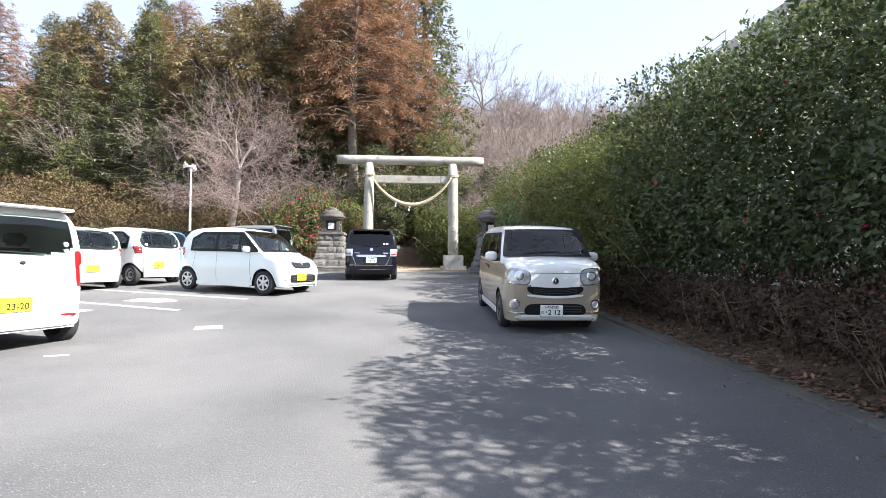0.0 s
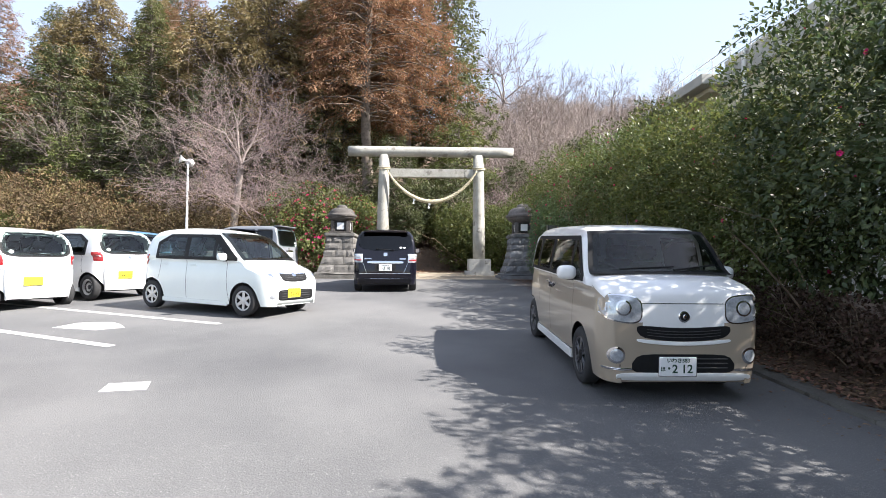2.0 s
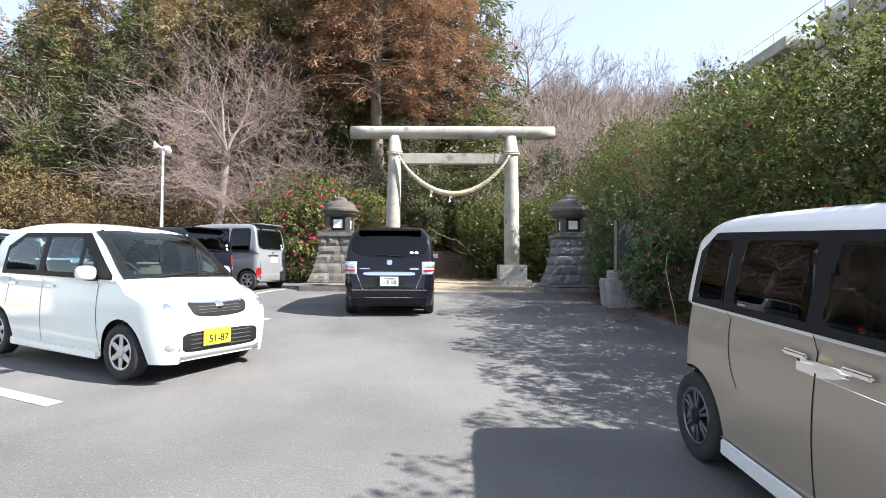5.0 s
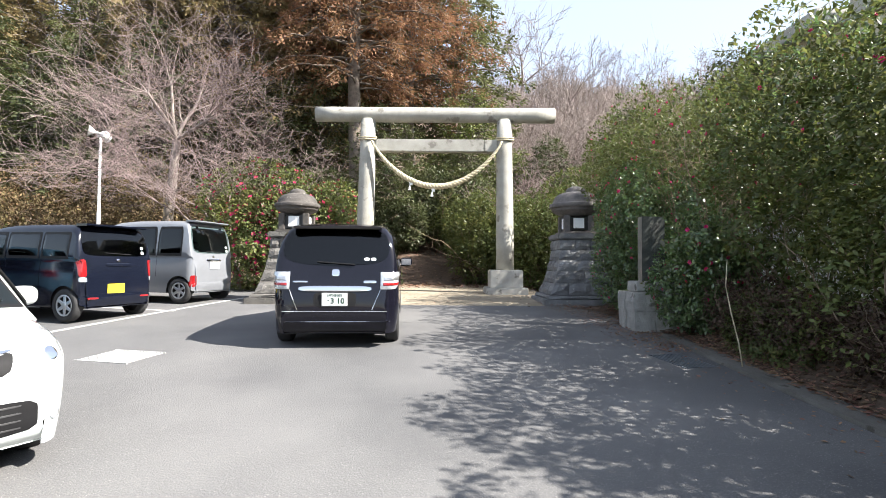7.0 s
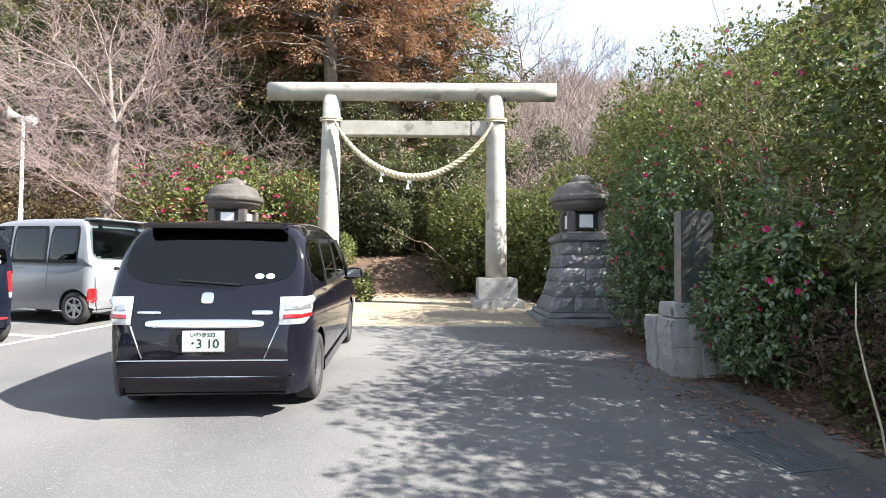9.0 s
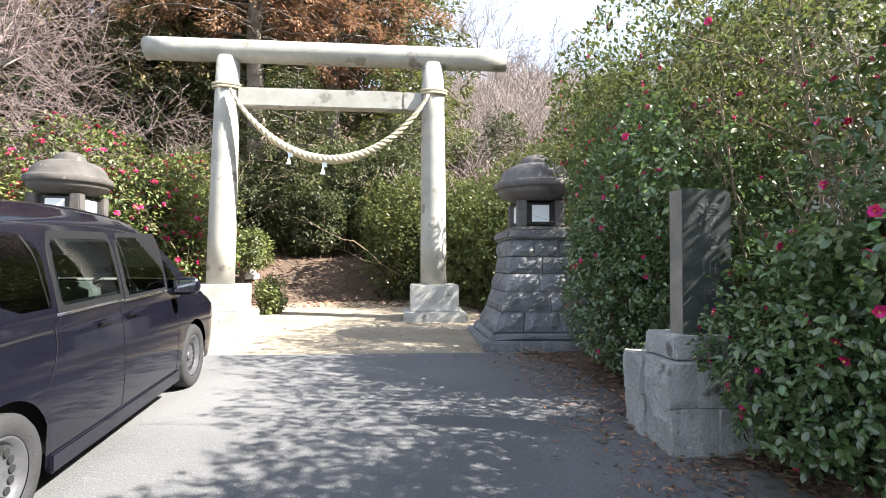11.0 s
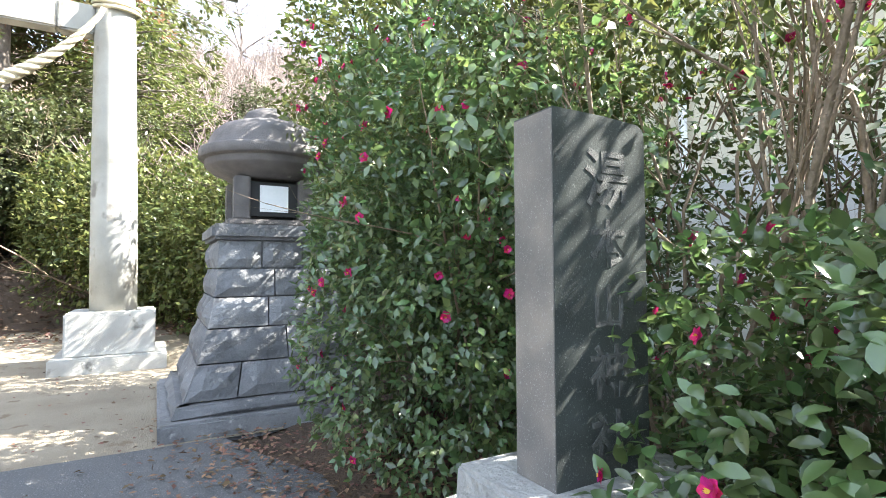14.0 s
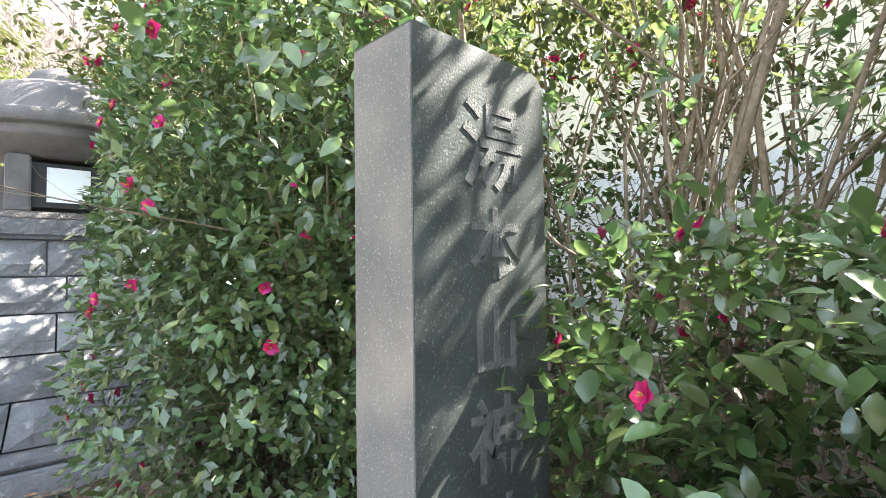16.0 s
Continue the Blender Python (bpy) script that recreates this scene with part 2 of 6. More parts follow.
def blades(C, D, U, length, width, fold=0.25, fine=False):
    """Leaves at C that point along D with upper side U; length and width are arrays."""
    D = unit(D)
    S = unit(np.cross(D, U))
    U = np.cross(S, D)
    l, w = length[:, None], width[:, None]
    if not fine:
        base, tip = C, C + D * l
        mid = C + D * l * 0.48
        a, b = mid + S * w / 2 + U * w * fold, mid - S * w / 2 + U * w * fold
        V = np.stack([base, a, tip, b], 1).reshape(-1, 3)
        i = np.arange(len(C))[:, None] * 4
        F = np.concatenate([i + [[0, 1, 2]], i + [[0, 2, 3]]], 0)
        return V, F
    pts = [C]
    rows = ((0.12, 0.26, 0.0), (0.36, 0.49, 0.01), (0.64, 0.44, -0.03), (0.86, 0.22, -0.08))
    for f, ww, droop in rows:
        q = C + D * l * f + U * l * droop
        pts += [q + S * w * ww + U * w * fold * ww * 2, q, q - S * w * ww + U * w * fold * ww * 2]
    pts.append(C + D * l - U * l * 0.14)
    V = np.stack(pts, 1).reshape(-1, 3)
    i = np.arange(len(C))[:, None] * len(pts)
    tri = [(0, 1, 2), (0, 2, 3)]
    for k in range(len(rows) - 1):
        a = 1 + 3 * k
        tri += [(a, a + 3, a + 4), (a, a + 4, a + 1), (a + 1, a + 4, a + 5), (a + 1, a + 5, a + 2)]
    a = 1 + 3 * (len(rows) - 1)
    tri += [(a, a + 3, a + 1), (a + 1, a + 3, a + 2)]
    F = np.concatenate([i + [t_] for t_ in tri], 0)
    return V, F


def sticks(segs, n=3):
    """Tapered twigs from rows p0, p1, r0, r1."""
    A = np.array([[*a, *b, r, s] for a, b, r, s in segs], float)
    P, Q, r0, r1 = A[:, :3], A[:, 3:6], A[:, 6:7], A[:, 7:8]
    D = unit(Q - P)
    ref = np.where(np.abs(D[:, 2:3]) < 0.9, np.array([[0, 0, 1.0]]), np.array([[1.0, 0, 0]]))
    X = unit(np.cross(D, ref))
    Y = np.cross(D, X)
    rings = []
    for base, r in ((P, r0), (Q, r1)):
        for k in range(n):
            a = 2 * math.pi * k / n
            rings.append(base + (X * math.cos(a) + Y * math.sin(a)) * r)
    V = np.stack(rings, 1).reshape(-1, 3)
    i = np.arange(len(A))[:, None] * 2 * n
    F = np.concatenate([i + [[k, (k + 1) % n, n + (k + 1) % n, n + k]] for k in range(n)], 0)
    return V, F


# ---- ground ----
GROUND = (-5.50882e-05, 1.915967e-03, 2.868161e-02, 0.0)


def rise(y):
    """Height of the sloping car park at y."""
    a = min(max(y, -3.0), 28.0)
    c3, c2, c1, c0 = GROUND
    return ((c3 * a + c2) * a + c1) * a + c0 + (y - a) * (3 * c3 * a * a + 2 * c2 * a + c1)


def smooth01(t):
    t = min(max(t, 0.0), 1.0)
    return t * t * (3 - 2 * t)


def hill(x, y):
    """Height of the whole ground sheet: the sloping car park and the wooded hill behind the gate."""
    foot = 29.0 + 1.2 * math.sin(x * 0.35) - (2.2 if x < -6 else 0.0) * smooth01((-6 - x) / 3)
    h = 18.0 * smooth01((y - foot) / 46) + 1.1 * smooth01((y - foot) / 2.5)
    h += 4.0 * smooth01((-x - 10) / 30) * smooth01((y - foot) / 20)
    bank = 0.35 * smooth01((x - 3.7) / 0.9)
    n = noise.noise(Vector((x * 0.3, y * 0.3, 0))) * 0.25 * smooth01((y - foot + 1) / 3 + smooth01((x - 3.8) / 1.0))
    return min(rise(y), 1.2) + h + bank + n


def axis(stops):
    out = []
    for a, b, step in stops:
        out += list(np.arange(a, b, step))
    return out


xs = axis([(-420, -60, 30), (-60, -22, 4), (-22, 2.75, 0.75), (2.75, 6.5, 0.25), (6.5, 12, 0.75), (12, 60, 4), (60, 421, 30)])
ys = axis([(-420, -40, 30), (-40, -6, 4), (-6, 48, 0.75), (48, 90, 3), (90, 421, 30)])
V = [(x, y, hill(x, y) - (0.05 if x < 3.3 and y < 29 else 0)) for y in ys for x in xs]
nx = len(xs)
F = [(j * nx + i, j * nx + i + 1, (j + 1) * nx + i + 1, (j + 1) * nx + i) for j in range(len(ys) - 1) for i in range(nx - 1)]
tagged(mesh("ground", V, F, EARTH, smooth=True), "brown earth ground strewn with dead leaves", "ground", kind="structure")


def sheet(name, material, edge, y0, y1, lift, label, category, step=0.5, kind="structure"):
    """A strip over the ground between edge(y) = (x0, x1)."""
    V, F, cols = [], [], 24
    rows = np.arange(y0, y1 + 1e-6, step)
    for y in rows:
        a, b = edge(y)
        for k in range(cols + 1):
            V.append((a + (b - a) * k / cols, y, rise(y) + lift))
    for j in range(len(rows) - 1):
        for k in range(cols):
            i = j * (cols + 1) + k
            F.append((i, i + 1, i + cols + 2, i + cols + 1))
    return tagged(mesh(name, V, F, material, smooth=True), label, category, kind=kind)


sheet("asphalt_car_park", ASPHALT, lambda y: (-40 if y < 26 else -40, 3.42 - 0.5 * smooth01((y - 20.4) / 1.1)), -40, 21.5, 0.0, "grey worn asphalt of the sloping car park", "asphalt")
sheet("asphalt_bay", ASPHALT, lambda y: (-40, -4.4), 21.5, 26.5, 0.0, "grey asphalt of the rear parking bays", "asphalt")
sheet("dirt_path", SAND, lambda y: (-4.4 + 1.5 * smooth01((y - 24) / 4), 3.6 + 0.25 * math.sin(y * 1.7) - 0.8 * smooth01((y - 24) / 3)), 21.5, 30.5, -0.005, "pale sandy earth path under the gate", "path")


def lettering(text, size, parent, m, material, extrude=0.001, name="lettering"):
    cu = bpy.data.curves.new("lettering", "FONT")
    cu.offset = size * 0.018
    cu.body, cu.size, cu.extrude, cu.align_x, cu.align_y = text, size, extrude, "CENTER", "CENTER"
    tmp = new("lettering_source", cu)
    bpy.context.view_layer.update()
    me = bpy.data.meshes.new_from_object(tmp.evaluated_get(bpy.context.evaluated_depsgraph_get()))
    bpy.data.objects.remove(tmp)
    me.materials.clear()
    me.materials.append(material)
    ob = new(name, me)
    ob.parent = parent
    ob.matrix_basis = m
    return ob


# ---- gate ----
def torii():
    y = 25.0
    t = thing("torii", pose(-0.1, y, rise(y)), "weathered grey granite gate with a round lintel over the path", "gate")
    g = rise(y)
    for side, x0, x1 in ((-1, -2.10, -2.02), (1, 2.08, 2.04)):
        prof = [(0.262, 0.66), (0.26, 1.6), (0.25, 2.8), (0.235, 4.0), (0.22, 5.15)]
        pts = [(x0 + (x1 - x0) * (z - 0.66) / 4.5, 0, z) for r, z in prof]
        v, f = tube(pts, [r for r, z in prof], 40)
        mesh("pillar", v, f, GRANITE, t, smooth=True)
        part("footing", box_bm(x0 - 0.47, x0 + 0.47, -0.45, 0.45, 0.16, 0.68, 0.02), FOOTING, t, "grey concrete footing block")
        part("footing_slab", box_bm(x0 - 0.60, x0 + 0.60, -0.58, 0.58, -0.15, 0.165, 0.015), FOOTING, t)
    v, f = tube([(-3.58 + 7.12 * k / 12, 0, 5.30) for k in range(13)], [0.222 + 0.0015 * math.sin(k * 2.1) for k in range(13)], 40)
    mesh("lintel", v, f, GRANITE, t, "round granite lintel streaked with black lichen", smooth=True)
    part("tie_beam", box_bm(-1.80, 1.44, -0.12, 0.12, 4.18, 4.55, 0.02), GRANITE, t)
    part("tie_beam_end", box_bm(1.444, 1.83, -0.12, 0.12, 4.175, 4.545, 0.02), GRANITE, t)
    return t


torii()


def sacred_rope():
    y, g = 25.0, rise(25.0)
    t = thing("shimenawa_rope", pose(-0.1, y, g), "twisted pale straw rope hanging across the gate", "rope")
    n = 90

    def centre(s):
        x = -1.88 + 3.82 * s
        sag = 4 * s * (1 - s)
        return Vector((x, -0.30, 4.45 - 1.34 * sag ** 0.86))
    for strand in range(3):
        pts, rad = [], []
        for k in range(n + 1):
            s = k / n
            thick = 0.018 + 0.038 * math.sin(math.pi * s) ** 0.8
            c = centre(s)
            d = (centre(min(s + 0.01, 1)) - centre(max(s - 0.01, 0))).normalized()
            u, w = Vector((0, 1, 0)), d.cross(Vector((0, 1, 0)))
            a = 2 * math.pi * (strand / 3 + s * 13)
            pts.append(c + (u * math.cos(a) + w * math.sin(a)) * thick * 0.75)
            rad.append(thick)
        v, f = tube(pts, rad, 8)
        mesh("strand", v, f, STRAW, t, smooth=True)
    for x, z in ((-2.04, 4.56), (2.06, 4.56)):
        for dz in (0, 0.06):
            pts = [(x + 0.262 * math.cos(a), 0.262 * math.sin(a) - 0.0, z + dz + 0.05 * math.sin(a)) for a in np.linspace(0, 2 * math.pi, 25)]
            v, f = tube(pts, [0.024] * 25, 6)
            mesh("binding", v, f, STRAW, t, smooth=True)
    for s in (0.3, 0.47):
        c = centre(s)
        v = [(c.x + dx, c.y - 0.03, c.z + dz) for dx, dz in ((-0.05, -0.02), (0.05, -0.02), (0.07, -0.16), (0.0, -0.16), (0.03, -0.30), (-0.06, -0.30), (-0.02, -0.15))]
        v += [(a, b - 0.012, d) for a, b, d in v]
        k = 7
        f = [tuple(range(k)), tuple(range(2 * k - 1, k - 1, -1))] + [(i, i + k, (i + 1) % k + k, (i + 1) % k) for i in range(k)]
        mesh("paper_streamer", v, f, PAPER, t, "white zigzag paper streamer")
    return t


sacred_rope()


def stone_lantern(x, y, rng, label, block_stone, cap_stone, cap=1.0):
    g = rise(y)
    t = thing("stone_lantern", pose(x, y, g), label, "lantern", "stone lanterns beside the gate")
    part("platform", box_bm(-0.95, 0.95, -0.95, 0.95, -0.2, 0.10, 0.02), block_stone, t)

    def half(z):
        s = min(max((z - 0.1) / 1.45, 0), 1)
        return 0.50 + 0.32 * (1 - s) ** 2.0
    levels = [0.10, 0.20, 0.48, 0.76, 1.02, 1.27, 1.52]
    for i in range(len(levels) - 1):
        z0, z1 = levels[i], levels[i + 1]
        a, b = half(z0) + (0.05 if i == 0 else 0), half(z1) + (0.05 if i == 0 else 0)
        for q in range(4):
            rot = Matrix.Rotation(q * math.pi / 2, 4, "Z")
            if i == 0:
                cuts = [-1.0, 1.0]
            else:
                c = rng.uniform(-0.35, 0.35)
                cuts = [-1.0, c * 0.6 - 0.36, c * 0.6 + 0.36, 1.0] if i % 2 else [-1.0, c, 1.0]
            for k in range(len(cuts) - 1):
                bm = bmesh.new()
                e = 0.006
                u0, u1 = cuts[k], cuts[k + 1]
                out = rng.uniform(0.0, 0.012)
                nx_, nz_ = 4, 3
                gridv = []
                for jz in range(nz_ + 1):
                    zz = z0 + e + (z1 - z0 - 2 * e) * jz / nz_
                    h = half(zz) + (0.05 if i == 0 else 0)
                    row = []
                    for jx in range(nx_ + 1):
                        uu = u0 + (u1 - u0) * jx / nx_
                        xx = uu * (h - 0.0) + (e if jx == 0 else -e if jx == nx_ else 0)
                        edge = jx in (0, nx_) or jz in (0, nz_)
                        yy = -h - out + (0.012 if edge else -rng.uniform(0.004, 0.038))
                        row.append(bm.verts.new((xx, yy, zz)))
                    gridv.append(row)
                for jz in range(nz_):
                    for jx in range(nx_):
                        bm.faces.new((gridv[jz][jx], gridv[jz][jx + 1], gridv[jz + 1][jx + 1], gridv[jz + 1][jx]))
                loop = [gridv[0][j] for j in range(nx_ + 1)] + [gridv[j][nx_] for j in range(1, nz_ + 1)] + \
                       [gridv[nz_][j] for j in range(nx_ - 1, -1, -1)] + [gridv[j][0] for j in range(nz_ - 1, 0, -1)]
                back = [bm.verts.new((v.co.x * 0.96, v.co.y + 0.10, v.co.z)) for v in loop]
                for j in range(len(loop)):
                    j2 = (j + 1) % len(loop)
                    bm.faces.new((loop[j2], loop[j], back[j], back[j2]))
                bmesh.ops.transform(bm, matrix=rot, verts=bm.verts)
                part("stone_block", bm, block_stone, t)
    part("core", box_bm(-0.47, 0.47, -0.47, 0.47, 0.1, 1.52), block_stone, t)
    part("top_slab", box_bm(-0.56, 0.56, -0.56, 0.56, 1.522, 1.66, 0.03), block_stone, t)
    part("second_slab", box_bm(-0.42, 0.42, -0.42, 0.42, 1.66, 1.72, 0.015), cap_stone, t)
    box = part("fire_box", box_bm(-0.20, 0.20, -0.20, 0.20, 1.74, 2.10), DARKHOLE, t)
    for sx in (-1, 1):
        for sy in (-1, 1):
            part("post", box_bm(sx * 0.29 - 0.07, sx * 0.29 + 0.07, sy * 0.29 - 0.07, sy * 0.29 + 0.07, 1.72, 2.12, 0.012), cap_stone, t)
    for q in range(4):
        m = Matrix.Rotation(q * math.pi / 2, 4, "Z")
        bm = box_bm(-0.22, 0.22, -0.30, -0.27, 1.76, 2.08)
        bmesh.ops.transform(bm, matrix=m, verts=bm.verts)
        part("window_frame", bm, DARKHOLE, t, "dark metal window frame")
        bm = box_bm(-0.13, 0.13, -0.312, -0.302, 1.80, 2.05)
        bmesh.ops.transform(bm, matrix=m, verts=bm.verts)
        part("window_pane", bm, PAPER, t, "white frosted window pane")
    profile = [(0.38, 2.12), (0.40, 2.14), (0.52, 2.19), (0.572, 2.235), (0.585, 2.25), (0.585, 2.295), (0.59, 2.305), (0.628, 2.31), (0.64, 2.322), (0.64, 2.395), (0.63, 2.41), (0.58, 2.42),
               (0.567, 2.43), (0.55, 2.50), (0.505, 2.585), (0.43, 2.65), (0.33, 2.69), (0.245, 2.705), (0.24, 2.712), (0.235, 2.755), (0.20, 2.81), (0.12, 2.85), (0.02, 2.86)]
    v, f = lathe([(r_ * cap, 2.12 + (z_ - 2.12) * cap) for r_, z_ in profile], 48)
    mesh("lantern_roof", v, f, cap_stone, t, "rounded weathered stone cap", smooth=True)
    return t


rng = random.Random(5)
stone_lantern(3.42, 22.5, rng, "tall dark stone lantern on a flared block pedestal", DARKSTONE, ROOFSTONE)
stone_lantern(-3.50, 22.5, rng, "tall grey stone lantern on a flared block pedestal", LIGHTSTONE, CAPSTONE, 0.86)


def monument():
    t = thing("stone_monument", pose(3.59, 18.36, rise(18.36)), "polished dark granite slab with carved writing on rough plinth stones", "monument")
    g = rise(18.36)
    z0, z1 = 1.635 - g, 2.71 - g
    outline = [(-0.176, z0), (0.20, z0), (0.20, z1 - 0.05)] + [(0.16 + 0.04 * math.cos(a), z1 - 0.05 + 0.04 * math.sin(a)) for a in np.linspace(0.2, 1.4, 6)] + [(0.02, z1 - 0.002), (-0.176, z1)]
    n_o = len(outline)
    v = [(x_, -0.085, z_) for x_, z_ in outline] + [(x_, 0.09, z_) for x_, z_ in outline]
    f = [tuple(range(n_o)), tuple(range(2 * n_o - 1, n_o - 1, -1))] + [(i, i + n_o, (i + 1) % n_o + n_o, (i + 1) % n_o) for i in range(n_o)]
    mesh("slab", v, f, POLISHED, t)
    part("slab_edge", box_bm(-0.1795, -0.1755, -0.083, 0.088, z0, z1 - 0.006), SAWN, t, "pale sawn granite edge")
    rs = random.Random(11)
    # five engraved characters in a column down the face
    for row, (mark, size) in enumerate((("湯", 0.185), ("本", 0.15), ("山", 0.14), ("神", 0.165), ("社", 0.16))):
        lettering(mark, size, t, pose(0.034, -0.0862, z1 - 0.205 - row * 0.19, 90, 0, 0), CARVED, 0.0012, "carved_character")
    part("upper_plinth", box_bm(-0.30, 0.36, -0.20, 0.26, 1.46 - g, z0, 0.012, 2, 0.008, rs), BASEST, t, "rough grey granite plinth stone")
    for x0, x1, y0, y1, za, zb in ((-0.38, 0.02, -0.27, 0.12, 1.15, 1.455), (0.025, 0.34, -0.27, 0.12, 1.15, 1.453), (-0.40, 0.34, 0.125, 0.42, 1.15, 1.45),
                                   (-0.37, -0.04, -0.28, 0.10, 0.5, 1.145), (-0.035, 0.36, -0.30, 0.10, 0.5, 1.145), (-0.39, 0.36, 0.105, 0.43, 0.5, 1.145)):
        bm = box_bm(x0, x1, y0, y1, za - g, zb - g, 0.0)
        bmesh.ops.subdivide_edges(bm, edges=bm.edges[:], cuts=5, use_grid_fill=True)
        for v in bm.verts:
            v.co += Vector((noise.noise(v.co * 9 + Vector((x0 * 7, y0, za))), noise.noise(v.co * 9 + Vector((5, x0, 1))), noise.noise(v.co * 8) * 0.4)) * 0.022
        part("base_stone", bm, BASEST, t, "rough split granite base stone")
    return t


monument()


# ---- kerb, markings, grating ----
def kerb():
    t = thing("kerb", pose(0, 0, 0), "low weathered concrete kerb along the hedge", "kerb", kind="structure")
    y = -8.0
    rs = random.Random(2)
    while y < 17.2:
        z0, z1 = rise(y), rise(y + 0.6)
        b = [(3.42, y + 0.003, z0), (3.74, y + 0.003, z0), (3.74, y + 0.597, z1), (3.42, y + 0.597, z1)]
        h = 0.028 + rs.uniform(-0.003, 0.003)
        v = [(a, c, d - 0.1) for a, c, d in b] + [(a + (0.02 if k in (0, 3) else -0.01), c, d + h) for k, (a, c, d) in enumerate(b)]
        mesh("kerb_stone", v, [(3, 2, 1, 0), (4, 5, 6, 7), (0, 1, 5, 4), (1, 2, 6, 5), (2, 3, 7, 6), (3, 0, 4, 7)], CONCRETE, t)
        y += 0.6


kerb()


def painted(pts, label):
    v = [(x, y, rise(y) + 0.004) for x, y in pts] + [(x, y, rise(y) - 0.01) for x, y in pts]
    n = len(pts)
    f = [tuple(range(n))] + [(i, (i + 1) % n, (i + 1) % n + n, i + n) for i in range(n)]
    return tagged(mesh("road_marking", v, f, PAINT), label, "marking", "white car park markings", "structure")


def stripe(a, b, w, label="worn white painted bay line on the asphalt"):
    d = (Vector(b) - Vector(a)).normalized() * w / 2
    s = Vector((-d.y, d.x))
    A, B = Vector(a), Vector(b)
    n = 14
    left = [A + (B - A) * k / n + s for k in range(n + 1)]
    right = [A + (B - A) * k / n - s for k in range(n + 1)]
    V_ = [(p.x, p.y, rise(p.y) + 0.005) for p in left + right]
    F_ = [(k, k + 1, n + 2 + k, n + 1 + k) for k in range(n)]
    return tagged(mesh("road_marking", V_, F_, PAINT), label, "marking", "white car park markings", "structure")


stripe((-4.35, 9.85), (-9.5, 12.2), 0.14)
stripe((-3.65, 11.60), (-10.5, 14.6), 0.14)
stripe((-5.9, 9.72), (-9.5, 10.7), 0.28)
stripe((-5.95, 17.7), (-4.92, 22.9), 0.12)
stripe((-5.0, 22.5), (-10.0, 23.9), 0.12)
stripe((-5.3, 20.2), (-10, 21.6), 0.13)
painted([(-3.25, 7.85), (-2.85, 7.93), (-2.95, 8.2), (-3.32, 8.12)], "small white painted square on the asphalt")
painted([(-6.1, 11.2), (-5.3, 11.0), (-5.0, 11.25), (-5.25, 11.55), (-5.5, 11.75), (-6.0, 11.65)], "worn white painted patch on the asphalt")
painted([(-4.18, 6.10), (-3.95, 6.17), (-3.97, 6.22), (-4.2, 6.15)], "small worn white paint mark on the asphalt")


def grating():
    t = thing("drain_grating", pose(-3.86, 16.15, rise(16.15) - 0.006, 3.0, 0, -14), "galvanised steel drain grating set in the asphalt", "grating")
    for k in range(15):
        part("bar", box_bm(-0.36 + k * 0.05, -0.335 + k * 0.05, -0.28, 0.28, -0.02, 0.012), STEEL, t)
    for yv in (-0.30, 0.281):
        part("frame_bar", box_bm(-0.38, 0.39, yv, yv + 0.02, -0.02, 0.014), STEEL, t)


grating()


def side_drain():
    t = thing("drain_cover", pose(3.05, 16.1, rise(16.1) - 0.004, 3.0, 0, 12), "dark blue-grey steel drain cover at the asphalt edge", "grating")
    for k in range(9):
        part("bar", box_bm(-0.22 + k * 0.05, -0.195 + k * 0.05, -0.32, 0.32, -0.02, 0.010), DARKSTEEL, t)
    for yv in (-0.34, 0.32):
        part("frame_bar", box_bm(-0.24, 0.24, yv, yv + 0.02, -0.02, 0.012), DARKSTEEL, t)


side_drain()


# ---- lamp post ----
def lamp_post():
    x, y = -11.45, 27.0
    g = hill(x, y)
    t = thing("lamp_post", pose(x, y, g), "white steel post with two horn loudspeakers", "lamp post")
    v, f = lathe([(0.06, -0.2), (0.06, 2.5), (0.048, 2.52), (0.042, 5.1), (0.0, 5.12)], 16)
    mesh("pole", v, f, WHITEMETAL, t, smooth=True)
    for az, z in ((215, 5.2), (100, 5.12)):
        prof = [(r_ * 0.72, z_ * 0.85) for r_, z_ in ((0.05, -0.12), (0.055, 0.0), (0.08, 0.12), (0.16, 0.26), (0.26, 0.34), (0.275, 0.35), (0.24, 0.33), (0.05, 0.1))]
        v, f = lathe(prof, 20)
        m = pose(0, 0, z - 0.05, 0, 0, az) @ pose(0.05, 0, 0, 0, 80, 0)
        mesh("horn", v, f, WHITEMETAL, t, "white horn loudspeaker", smooth=True, m=m)
    part("bracket", box_bm(-0.12, 0.12, -0.05, 0.05, 5.02, 5.12, 0.01), STEEL, t)


lamp_post()


